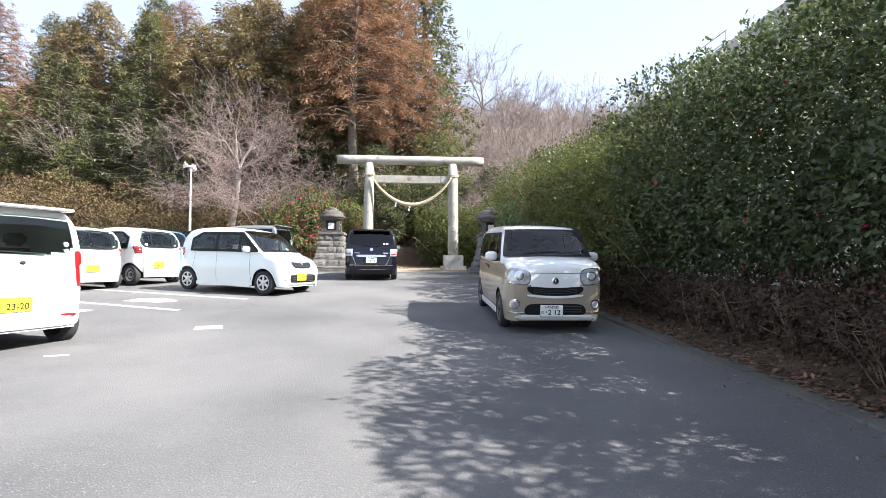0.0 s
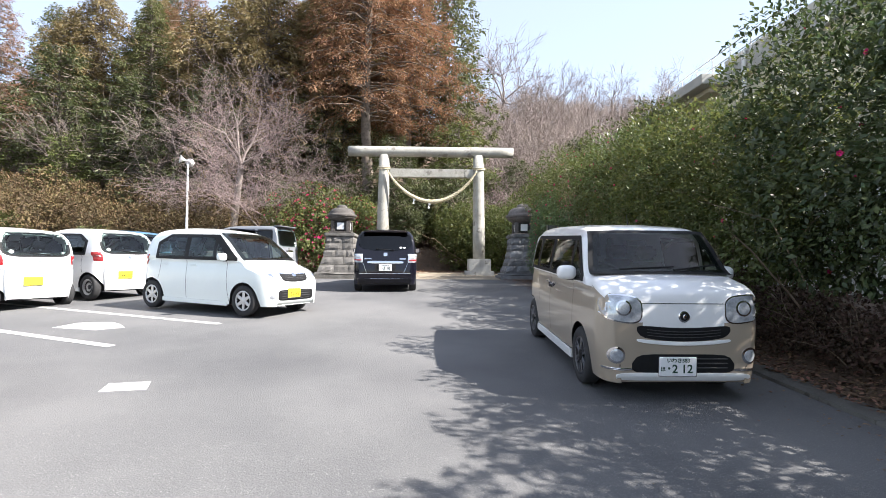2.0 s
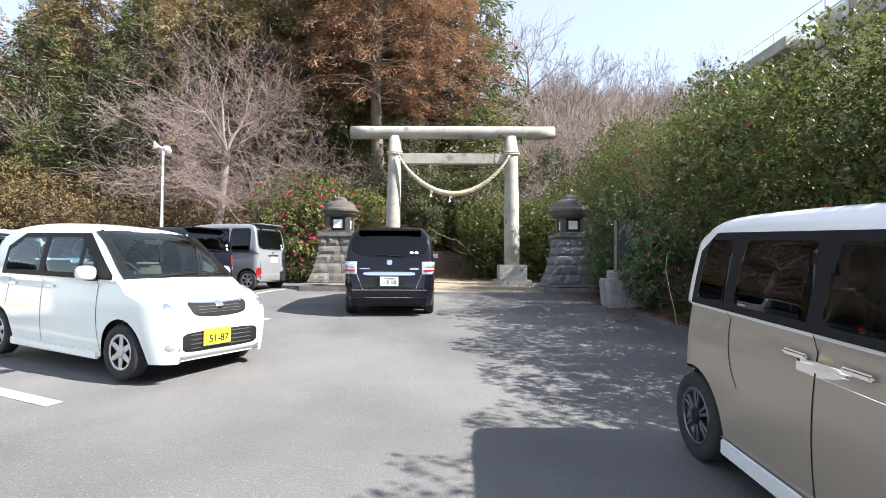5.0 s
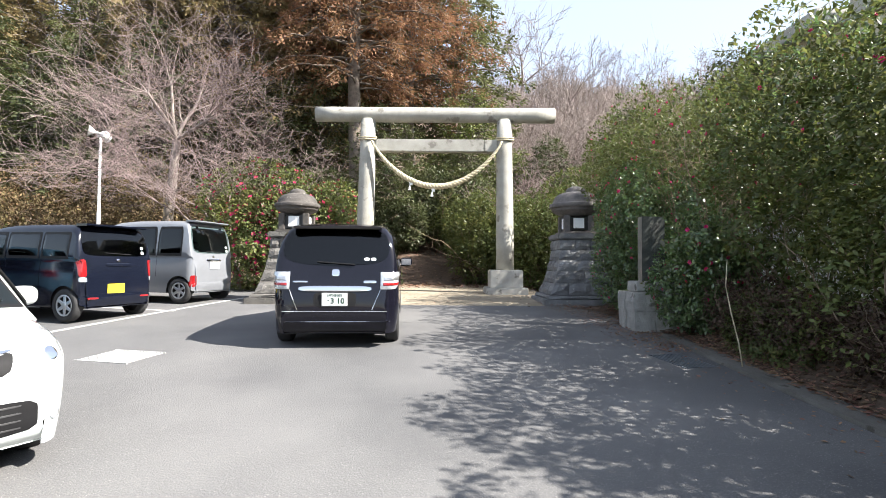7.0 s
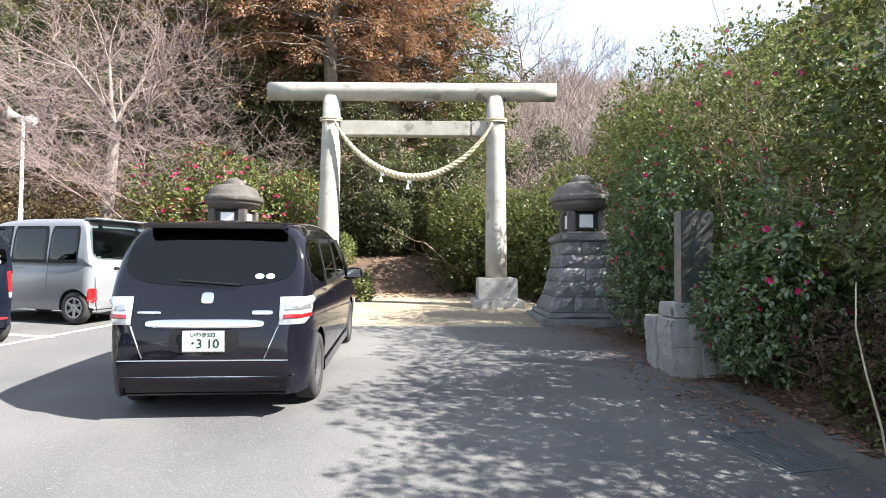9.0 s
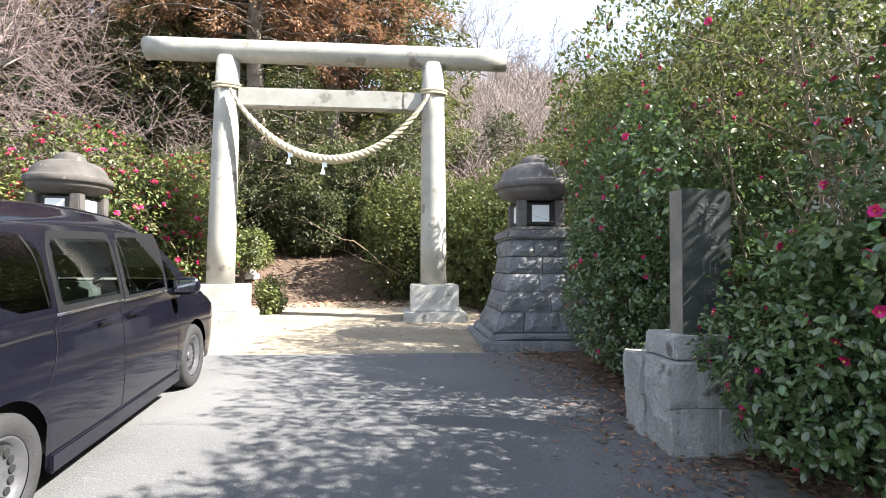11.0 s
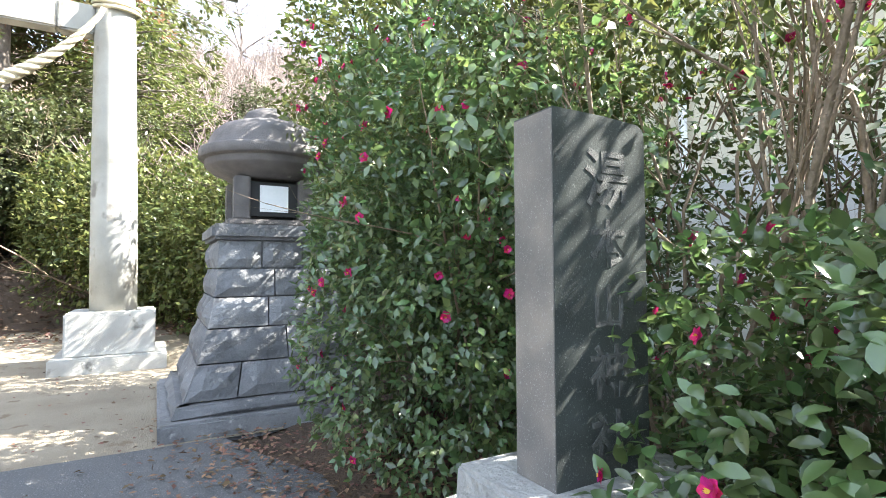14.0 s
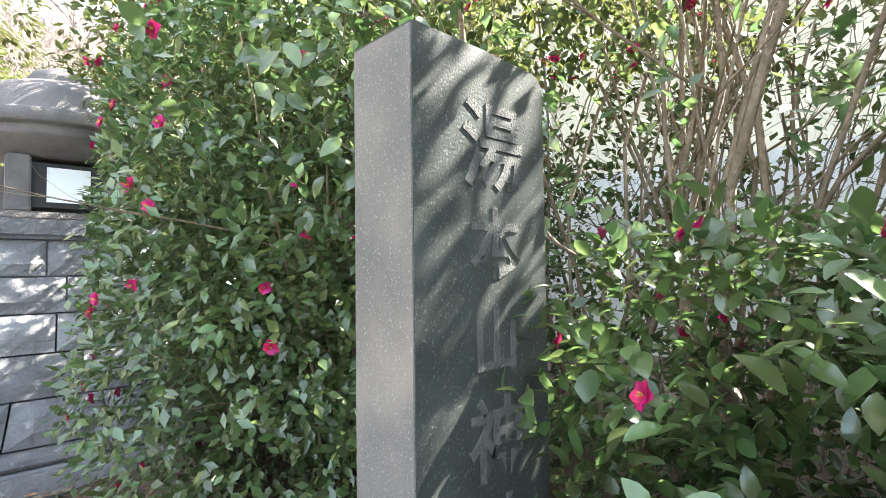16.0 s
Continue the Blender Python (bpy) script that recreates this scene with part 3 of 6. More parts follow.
# ---- building behind the hedge ----
def building():
    t = thing("building", pose(0, 0, 0), "cream rendered building with a flat eave and roof railing", "building")
    part("wall", box_bm(14.2, 30, -12, 34.5, -0.5, 10.2), WALL, t)
    part("eave", box_bm(13.0, 30, 27.2, 35.2, 10.35, 10.85, 0.02), FASCIA, t, "pale concrete eave")
    part("soffit_beam", box_bm(13.6, 30, 27.6, 34.8, 10.1, 10.34), WALL, t)
    part("parapet", box_bm(14.0, 30, -12, 27.0, 10.2, 11.35, 0.02), FASCIA, t, "pale roof parapet")
    for y in np.arange(21.5, 33, 1.5):
        v, f = tube([(13.7, y, 10.6), (13.7, y, 11.7)], [0.03, 0.03], 6)
        mesh("railing_post", v, f, WHITEMETAL, t)
    for z in (11.2, 11.7):
        v, f = tube([(13.7, 21.4, z), (13.7, 32.6, z)], [0.028, 0.028], 6)
        mesh("rail", v, f, WHITEMETAL, t)
    v, f = tube([(13.9, 25.3, 0), (13.9, 25.3, 11.2)], [0.10, 0.10], 10)
    mesh("drain_pipe", v, f, WHITEMETAL, t)


building()


def yard_wall():
    t = thing("garden_wall", pose(0, 0, 0), "white painted wall behind the hedge", "wall", kind="structure")
    part("wall_panel", box_bm(8.6, 8.75, 10, 24, 0.2, 3.4), WHITEWALL, t)
    part("dark_opening", box_bm(8.55, 8.595, 17.4, 19.0, 1.15, 1.6, 0.01), DARKHOLE, t)


yard_wall()


def small_lantern():
    x, y = -2.85, 29.3
    t = thing("small_stone_lantern", pose(x, y, hill(x, y) - 0.05), "small old mossy stone lantern beside the path", "lantern")
    for nm, prof in (("base", [(0.22, 0.0), (0.22, 0.14), (0.15, 0.2)]), ("shaft", [(0.11, 0.2), (0.10, 0.55), (0.12, 0.6)]), ("tray", [(0.12, 0.6), (0.22, 0.68), (0.21, 0.75)]),
                     ("fire_box", [(0.13, 0.75), (0.13, 0.97)]), ("roof", [(0.26, 0.97), (0.27, 1.02), (0.14, 1.14), (0.06, 1.2), (0.05, 1.27), (0.0, 1.3)])):
        v, f = lathe(prof, 6 if nm != "shaft" else 16)
        mesh(nm, v, f, FOOTING, t)


small_lantern()


# ---- plants ----
def rand_unit(rs, n):
    v = rs.normal(size=(n, 3))
    return unit(v)


def lumps(P, seed, k=1.0):
    """A smooth uneven field in about -1..1."""
    rs = np.random.RandomState(seed)
    f = np.zeros(len(P))
    for amp, sc in ((0.5, 1.3), (0.3, 2.7), (0.2, 5.5)):
        a = rs.uniform(0, 6.28, 3)
        w = rs.normal(size=(3, 3)) * sc * k * 0.7
        f += amp * np.sin(P @ w[0] + a[0]) * np.cos(P @ w[1] + a[1])
    return f


def crown_leaves(rs, tips, seed, dims, low, top, leaf, per, shell=0.55, power=3.0, k=1.0, fine=False, lump=0.16, gap=0.55):
    """Leaf sprays in the outer shell of a lumpy rounded body, half-widths dims = (a, b), from low to top."""
    D = rand_unit(rs, tips)
    r = (np.abs(D) ** power).sum(1) ** (-1 / power)
    S = D * r[:, None]
    h = (top - low) / 2
    depth = 1 - shell * rs.random_sample(tips) ** 1.6
    body = S * depth[:, None] * np.array([dims[0], dims[1], h])
    body *= (1 + lump * lumps(body, seed, k))[:, None]
    C = body + np.array([0, 0, low + h])
    keep = lumps(C * 1.3, seed + 7, k * 1.6) > -gap + 0.25 * rs.random_sample(tips)
    C, D = C[keep], D[keep]
    n = len(C)
    C = np.repeat(C, per, 0) + rs.normal(size=(n * per, 3)) * leaf * 0.45
    O = np.repeat(D, per, 0)
    dirs = unit(O * 0.7 + rand_unit(rs, n * per) * 0.9 + np.array([0, 0, -0.15]))
    ups = unit(O * 0.7 + rand_unit(rs, n * per) * 0.35 + np.array([0, 0, 0.75]))
    L_ = leaf * rs.uniform(0.7, 1.25, n * per)
    return blades(C, dirs, ups, L_, L_ * (rs.uniform(0.46, 0.58, n * per) if fine else rs.uniform(0.44, 0.58, n * per)), 0.12, fine), C[::per]


def stems_of(rs, count, spread, height, lean=0.35, r=0.03, base=0.12, forks=3):
    segs = []
    for _ in range(count):
        a = rs.uniform(0, 6.28)
        p = np.array([math.cos(a), math.sin(a), 0]) * base * rs.uniform(0.2, 1)
        d = np.array([math.cos(a) * lean, math.sin(a) * lean, 1.0])

        def grow(p, d, r, left, lvl):
            steps = 5
            for s in range(steps):
                d = d + rs.normal(size=3) * 0.16
                d[2] = max(d[2], 0.12)
                d = d / np.linalg.norm(d)
                q = p + d * left / steps
                segs.append((p, q, r, r * 0.88))
                p, r = q, r * 0.88
                if lvl < 3 and s >= 1 and rs.random_sample() < 0.55:
                    side = d + rs.normal(size=3) * spread
                    grow(p, side / np.linalg.norm(side), r * 0.6, left * 0.5, lvl + 1)
        grow(p, d / np.linalg.norm(d), r * rs.uniform(0.7, 1.2), height * rs.uniform(0.7, 1.05), 0)
    return segs


def blossom(seed):
    """A mesh of one open blossom, about 1 m across, that faces +z."""
    rs = np.random.RandomState(seed)
    n = 9
    a = np.arange(n) * 2.4 + rs.uniform(-0.2, 0.2, n)
    lift = np.where(np.arange(n) < 5, 0.25, 0.75) + rs.uniform(-0.1, 0.15, n)
    D = np.stack([np.cos(a), np.sin(a), lift], 1)
    V1, F1 = blades(np.zeros((n, 3)), D, np.tile([0.0, 0, 1], (n, 1)), np.full(n, 0.55), np.full(n, 0.52), 0.10, True)
    m = 8
    b = np.arange(m) * 2.4
    D2 = np.stack([np.cos(b) * 0.35, np.sin(b) * 0.35, np.ones(m)], 1)
    V2, F2 = blades(np.tile([0, 0, 0.08], (m, 1)), D2, np.tile([1.0, 0, 0.1], (m, 1)), np.full(m, 0.30), np.full(m, 0.10), 0.2)
    me = bpy.data.meshes.new("flower")
    me.from_pydata(np.concatenate([V1, V2]).tolist(), [], np.concatenate([F1, F2 + len(V1)]).tolist())
    me.materials.append(FLOWER)
    me.materials.append(STAMEN)
    me.polygons.foreach_set("material_index", [0] * len(F1) + [1] * len(F2))
    me.update()
    return me


BLOSSOMS = [blossom(k) for k in range(5)]


def add_flowers(rs, C, O, size, parent):
    for c, o, s in zip(C, O, size):
        ob = new("flower", BLOSSOMS[rs.randint(5)])
        ob.parent = parent
        q = Vector(o).to_track_quat("Z", "Y").to_matrix().to_4x4() @ Matrix.Rotation(rs.uniform(0, 6.28), 4, "Z")
        ob.matrix_basis = Matrix.Translation(Vector(c)) @ q @ Matrix.Diagonal((s * 2, s * 2, s * 2, 1))
        ob["label"] = "crimson flower with yellow stamens"


def camellia(m, seed, dims, low, top, tips, leaf, per, material, flowers, label, stems=10, stem_h=2.6, group="camellias of the hedge", fine=False, shell=0.55, face=None, stem_r=0.03, lump=0.16, gap=0.55):
    rs = np.random.RandomState(seed)
    t = thing("camellia_bush", m, label, "bush", group)
    (V_, F_), C = crown_leaves(rs, tips, seed, dims, low, top, leaf, per, shell, 3.0, 1.0, fine, lump, gap)
    fast_mesh("foliage", V_, F_, material, t, smooth=fine)["kind"] = "stuff"
    if stems:
        V_, F_ = sticks(stems_of(rs, stems, 0.45, stem_h, lean=0.15, r=stem_r, base=min(dims) * 0.6), 5)
        fast_mesh("stem_framework", V_, F_, STEM, t, "brown woody stems", smooth=True)["kind"] = "stuff"
    if flowers:
        mid = np.array([0, 0, (low + top) / 2])
        outer = np.linalg.norm((C - mid) / np.array([dims[0], dims[1], (top - low) / 2]), axis=1)
        cand = np.argsort(-outer)[:len(C) // 3]
        pick = rs.choice(cand, flowers, replace=False)
        O = unit((C[pick] - mid) / np.array([dims[0], dims[1], top - low]))
        add_flowers(rs, C[pick] + O * 0.03, O, rs.uniform(0.020, 0.034, flowers), t)
    return t


HEDGE = "tall evergreen camellia hedge bush with a few crimson flowers"
# First two variants carry the shaded leaf colour, the other two the sunlit one.
variants = [camellia(pose(5.0, -6 + k * 1.7, rise(-6 + k * 1.7) + 0.3, 0, 0, k * 50), 20 + k, (1.35, 1.25), 0.6, 4.2, 3900 if k < 2 else 3000, 0.085, 5, SHADELEAF if k < 2 else OLIVE, 14, HEDGE, 3, 2.0, stem_r=0.014) for k in range(4)]
k = 0
for y in np.arange(0.8, 17.0, 1.55):
    # Shade-coloured bushes below y 7.5, sun-coloured ones beyond y 10.
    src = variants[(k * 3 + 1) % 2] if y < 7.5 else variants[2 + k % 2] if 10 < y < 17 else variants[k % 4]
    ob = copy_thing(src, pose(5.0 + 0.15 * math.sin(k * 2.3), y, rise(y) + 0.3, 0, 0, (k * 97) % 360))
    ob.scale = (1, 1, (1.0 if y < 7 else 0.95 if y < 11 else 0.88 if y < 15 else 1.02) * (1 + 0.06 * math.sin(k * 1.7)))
    k += 1
# the bushes round the monument and the lantern
camellia(pose(4.50, 20.25, rise(20.3)), 51, (1.22, 1.10), -0.1, 3.0, 10500, 0.058, 6, CAMELLIA, 150, "dense glossy camellia bush with many crimson flowers beside the lantern", 6, 2.3, lump=0.24, gap=0.62, stem_r=0.012)
camellia(pose(5.1, 20.9, rise(20.3)), 52, (1.75, 1.9), 2.0, 4.7, 4600, 0.075, 5, OLIVE, 40, "upper camellia foliage overhanging beside the lantern", 5, 3.0, gap=0.42)
camellia(pose(4.12, 17.62, rise(17.3)), 53, (0.66, 0.64), 0.12, 1.55, 2700, 0.060, 6, CAMELLIA, 40, "low glossy camellia bush with pink flowers at the monument's side", 0, fine=True, lump=0.30, gap=0.42)
camellia(pose(5.45, 16.7, rise(17.3)), 54, (1.35, 1.3), 1.7, 4.4, 1150, 0.075, 5, CAMELLIA, 50, "tall camellia overhanging the monument with crimson flowers", 0)
camellia(pose(4.7, 18.7, rise(18.9)), 57, (1.2, 1.2), 2.3, 4.2, 1100, 0.07, 5, OLIVE, 50, "high camellia branches over the monument with crimson flowers", 0)
camellia(pose(5.1, 18.7, rise(18.9)), 55, (0.85, 1.0), 0.3, 2.8, 520, 0.075, 5, CAMELLIA, 6, "open camellia with bare multiple stems behind the monument", 28, 3.2, stem_r=0.018)
camellia(pose(6.4, 18.4, rise(18.9)), 58, (0.7, 1.6), 0.0, 3.4, 1300, 0.075, 5, OLIVE, 6, "thin camellia with brown stems in front of the white wall", 24, 3.2, stem_r=0.012)
camellia(pose(3.72, 19.0, rise(18.9)), 98, (0.62, 0.42), 1.62, 2.75, 130, 0.064, 6, CAMELLIA, 12, "overhanging camellia branch with big leaves beside the monument", 0, fine=True, shell=0.9)
camellia(pose(5.6, 23.4, rise(23)), 56, (1.8, 1.9), 0.0, 4.5, 6000, 0.075, 5, OLIVE, 10, "dense evergreen bush behind the stone lantern", 5, 3)
camellia(pose(3.98, 17.08, rise(17.3)), 60, (0.62, 0.52), 0.7, 2.5, 620, 0.064, 6, CAMELLIA, 30, "leafy camellia sprays with pink flowers beside the monument", 0, 2.0, fine=True, shell=0.9, stem_r=0.010)
# Yellow-green leaves stand in for skylight on these bushes' shaded side.
spray = camellia(pose(4.35, 9.6, rise(9.6) + 0.2), 97, (0.62, 0.95), 0.15, 2.3, 1000, 0.075, 5, BRIGHTLEAF, 5, "straggling olive-green camellia in front of the hedge", 5, 1.8, stem_r=0.010, shell=0.8)
for y, turn, sz in ((11.3, 180, 0.9), (12.9, 30, 1.05), (14.4, 200, 0.85)):
    ob = copy_thing(spray, pose(4.38, y, rise(y) + 0.2, 0, 0, turn))
    ob.scale = (1, 1, sz)
camellia(pose(4.15, 16.0, rise(16)), 59, (0.42, 0.9), 0.0, 0.8, 1600, 0.05, 6, OLIVE, 0, "low olive-green shrub at the verge", 0)


def shrub(name, m, seed, dims, low, top, tips, leaf, per, material, label, group="", red=0, category="bush", twig=0, twigmat=None):
    rs = np.random.RandomState(seed)
    t = thing(name, m, label, category, group)
    (V_, F_), C = crown_leaves(rs, tips, seed, dims, low, top, leaf, per, 0.7, 2.4)
    fast_mesh("foliage", V_, F_, material, t)["kind"] = "stuff"
    V_, F_ = sticks(stems_of(rs, 3 + twig, 0.9, (top - low) * 0.8, 0.4, 0.012 if top < 1.2 else 0.022, base=min(dims) * 0.3), 4)
    fast_mesh("stem_framework", V_, F_, twigmat or STEM, t)["kind"] = "stuff"
    if red:
        pick = rs.choice(len(C), red, replace=False)
        add_flowers(rs, C[pick], C[pick] - np.array([0, 0, (low + top) / 3]), rs.uniform(0.04, 0.07, red), t)
    return t


# bushes round the path behind the gate
shrub("camellia_bush", pose(-5.4, 25.6, rise(25)), 61, (2.1, 1.4), 0.0, 3.9, 5200, 0.10, 5, BRIGHTLEAF, "sunlit flowering camellia behind the grey lantern", red=640)
shrub("camellia_bush", pose(-3.6, 26.6, rise(26)), 62, (1.15, 1.1), 0.0, 3.5, 3000, 0.10, 5, BRIGHTLEAF, "tall flowering camellia with red blossoms by the gate", red=330)
shrub("evergreen_bush", pose(3.9, 27.0, rise(27)), 63, (1.6, 1.5), 0.0, 3.4, 3300, 0.11, 5, OLIVE, "dense olive-green bush behind the gate pillar")
shrub("evergreen_bush", pose(2.1, 29.5, hill(2.1, 29.5)), 64, (1.9, 1.4), 0.0, 3.6, 3300, 0.12, 5, OLIVE, "wide evergreen bush at the end of the path")
shrub("evergreen_bush", pose(-0.3, 32.5, hill(-0.3, 32.5)), 65, (2.6, 1.4), 0.3, 3.8, 3000, 0.135, 5, DARKLEAF, "dark evergreen bush on the slope behind the gate")
shrub("evergreen_bush", pose(-2.7, 28.6, rise(28.6)), 66, (0.55, 0.5), 0.9, 1.9, 900, 0.09, 5, BRIGHTLEAF, "small clipped yellow-green tree by the path")
shrub("evergreen_bush", pose(-1.45, 25.9, rise(26)), 67, (0.3, 0.3), 0.0, 0.75, 420, 0.08, 5, BRIGHTLEAF, "small yellow-green bush beside the gate footing")
shrub("evergreen_bush", pose(6.2, 29.0, hill(6.2, 29)), 68, (2.4, 1.8), 0.0, 4.2, 3300, 0.135, 5, OLIVE, "tall evergreen bush at the corner of the slope")
shrub("evergreen_bush", pose(-4.6, 31.2, hill(-4.6, 31.2)), 69, (2.0, 1.5), 0.0, 3.3, 2600, 0.135, 5, DARKLEAF, "dark evergreen undergrowth below the cedars")
for x, y, sc, seed in ((-1.6, 31.3, 0.8, 91), (1.0, 31.6, 0.9, 92), (-2.9, 33.4, 1.1, 93), (0.4, 34.6, 1.25, 94), (3.2, 31.8, 1.0, 95)):
    shrub("evergreen_bush", pose(x, y, hill(x, y) - 0.1), seed, (1.5 * sc, 1.1 * sc), 0.15, 3.0 * sc, 2000, 0.12, 5, DARKLEAF if seed % 2 else OLIVE, "dark evergreen undergrowth on the slope behind the gate", "undergrowth on the slope")
bushes = [shrub("russet_bush", pose(-7.5, 29.2, hill(-7.5, 29.2) - 0.2), 70, (1.8, 1.3), 0.0, 2.6, 1400, 0.115, 5, REDDISH, "brownish winter hedge bush at the car park's edge", "russet hedge bushes", twig=2),
          shrub("russet_bush", pose(-10, 28.8, hill(-10, 28.8) - 0.2), 71, (1.9, 1.4), 0.0, 3.0, 1400, 0.115, 5, REDDISH, "brownish winter hedge bush at the car park's edge", "russet hedge bushes", twig=2),
          shrub("green_bush", pose(-8.6, 27.6, hill(-8.6, 27.6) - 0.1), 72, (1.5, 0.9), 0.0, 1.7, 1400, 0.11, 5, BRIGHTLEAF, "yellow-green bush behind the parked vans", "green edge bushes")]
k = 0
for x in np.arange(-13, -34, -2.3):
    y = 29.2 + 0.5 * math.sin(x)
    copy_thing(bushes[k % 2], pose(x, y, hill(x, y) - 0.2, 0, 0, k * 77))
    if k % 2 == 0:
        copy_thing(bushes[2], pose(x + 1, y - 1.2, hill(x + 1, y - 1.2) - 0.1, 0, 0, k * 50))
    copy_thing(bushes[(k + 1) % 2], pose(x + 1, y + 2.2, hill(x + 1, y + 2.2) + 0.3, 0, 0, k * 31))
    k += 1

# dry low growth under the hedge
dry = [shrub("dry_shrub", pose(4.0, -2 + 1.1 * k, rise(-2) + 0.1), 80 + k, (0.42, 0.7), 0.0, 0.95, 620, 0.055, 6, DRYLEAF, "low dry brown shrub under the hedge", "dry shrubs along the kerb", twig=6) for k in range(3)]
k = 0
for y in np.arange(1.4, 17.0, 0.95):
    ob = copy_thing(dry[k % 3], pose(4.2 + 0.08 * math.sin(k * 1.9), y, rise(y) + 0.12, 0, 0, (k % 2) * 180))
    ob.scale = (1, 1, 0.85 + 0.25 * math.sin(k * 2.7) ** 2)
    k += 1


def scatter(name, n, seed, place, size, material, label):
    rs = np.random.RandomState(seed)
    P = np.array([place(rs) for _ in range(n)])
    D = rs.normal(size=(n, 3)) * np.array([1, 1, 0.15])
    U = np.tile([0.0, 0, 1], (n, 1)) + rs.normal(size=(n, 3)) * 0.25
    L_ = size * rs.uniform(0.6, 1.3, n)
    V_, F_ = blades(P, D, U, L_, L_ * 0.5, 0.15)
    return tagged(fast_mesh(name, V_, F_, material), label, "leaf litter", kind="stuff")


def verge_place(rs):
    y = rs.uniform(-5, 21)
    x = 3.62 + abs(rs.normal()) * 0.5
    return (x, y, hill(x, y) + 0.02 + rs.random_sample() * 0.03)


def slope_place(rs):
    x = rs.uniform(-6, 4.5)
    y = rs.uniform(27.0, 37)
    return (x, y, hill(x, y) + 0.015 + rs.random_sample() * 0.03)


def road_place(rs):
    y = rs.uniform(0, 24)
    x = 3.4 - abs(rs.normal()) * 0.35
    return (x, y, rise(y) + 0.008)


scatter("fallen_leaves", 15000, 1, verge_place, 0.065, LITTER, "dry fallen leaves on the verge under the hedge")
scatter("fallen_leaves", 9000, 2, slope_place, 0.11, LITTER, "reddish fallen leaves on the wooded slope")
def path_place(rs):
    y = rs.uniform(21.6, 29)
    return (rs.uniform(-2.6, 3.4), y, rise(y) + 0.006)


scatter("fallen_leaves", 900, 4, path_place, 0.05, LITTER, "scattered fallen leaves on the sandy path")
def edge_place(rs):
    y = rs.uniform(16.5, 22.2)
    x = 3.35 + rs.normal() * 0.35 - max(0, y - 19) * 0.12
    return (x, y, hill(x, y) + 0.012 + rs.random_sample() * 0.02)


scatter("fallen_leaves", 2600, 5, edge_place, 0.05, LITTER, "brown fallen leaves between the asphalt and the lantern")
scatter("fallen_leaves", 700, 3, road_place, 0.045, LITTER, "scattered fallen leaves at the asphalt edge")


def dry_stalk(x, y, top):
    """A pale dry stalk that leans out of the hedge."""
    g = rise(y)
    t = thing("dry_stalk", pose(x, y, g), "long pale dry stalk leaning out of the hedge", "stalk")
    v, f = tube([(0, 0, 0.02), (-0.03, 0.02, 0.3), (-0.10, 0.05, 0.65), (-0.14, 0.08, 0.95), (-0.10, 0.12, top)], [0.008, 0.008, 0.007, 0.006, 0.004], 6)
    mesh("stalk", v, f, STRAW, t, smooth=True)


dry_stalk(3.55, 15.7, 1.25)


# ---- trees ----
def bare_tree(name, m, seed, material, trunkmat, label, group="", trunk=0.16, trunk_len=1.2, limb=2.2, kids=(5, 4, 3, 2, 2, 2), spread=0.75, up=0.25, side=0.5, fine=0.006, thin_by=0.6):
    rs = np.random.RandomState(seed)
    thick, thin = [], []

    def grow(p, d, length, r, lvl):
        steps = 3
        for s in range(steps):
            d = d + rs.normal(size=3) * 0.14 + np.array([0, 0, up * 0.12])
            if lvl and p[2] < 2.8:
                d[2] = max(d[2], 0.45)
            d = d / np.linalg.norm(d)
            q = p + d * length / steps
            (thick if r > 0.022 else thin).append((p, q, r, max(r * 0.86, fine * 0.7)))
            p, r = q, max(r * 0.86, fine)
            if lvl >= 1 and s < steps - 1 and lvl < len(kids) and rs.random_sample() < side:
                e = d + rs.normal(size=3) * spread
                e[2] = e[2] * 0.8 + up * 0.4
                grow(p, e / np.linalg.norm(e), length * rs.uniform(0.45, 0.7), max(r * 0.55, fine), lvl + 1)
        if lvl < len(kids):
            for _ in range(kids[lvl]):
                e = d + rs.normal(size=3) * spread
                e[2] = e[2] * 0.8 + up * 0.4
                grow(p, e / np.linalg.norm(e), limb * rs.uniform(0.75, 1.2) if lvl == 0 else length * rs.uniform(0.62, 0.88), max(r * thin_by, fine), lvl + 1)
    grow(np.array([0, 0, -0.3]), np.array([0.05, 0.0, 1.0]), trunk_len + 0.3, trunk, 0)
    t = thing(name, m, label, "tree", group)
    V_, F_ = sticks(thick, 7)
    fast_mesh("trunk", V_, F_, trunkmat, t, smooth=True)
    V_, F_ = sticks(thin, 3)
    fast_mesh("twig_crown", V_, F_, material, t)["kind"] = "stuff"
    return t


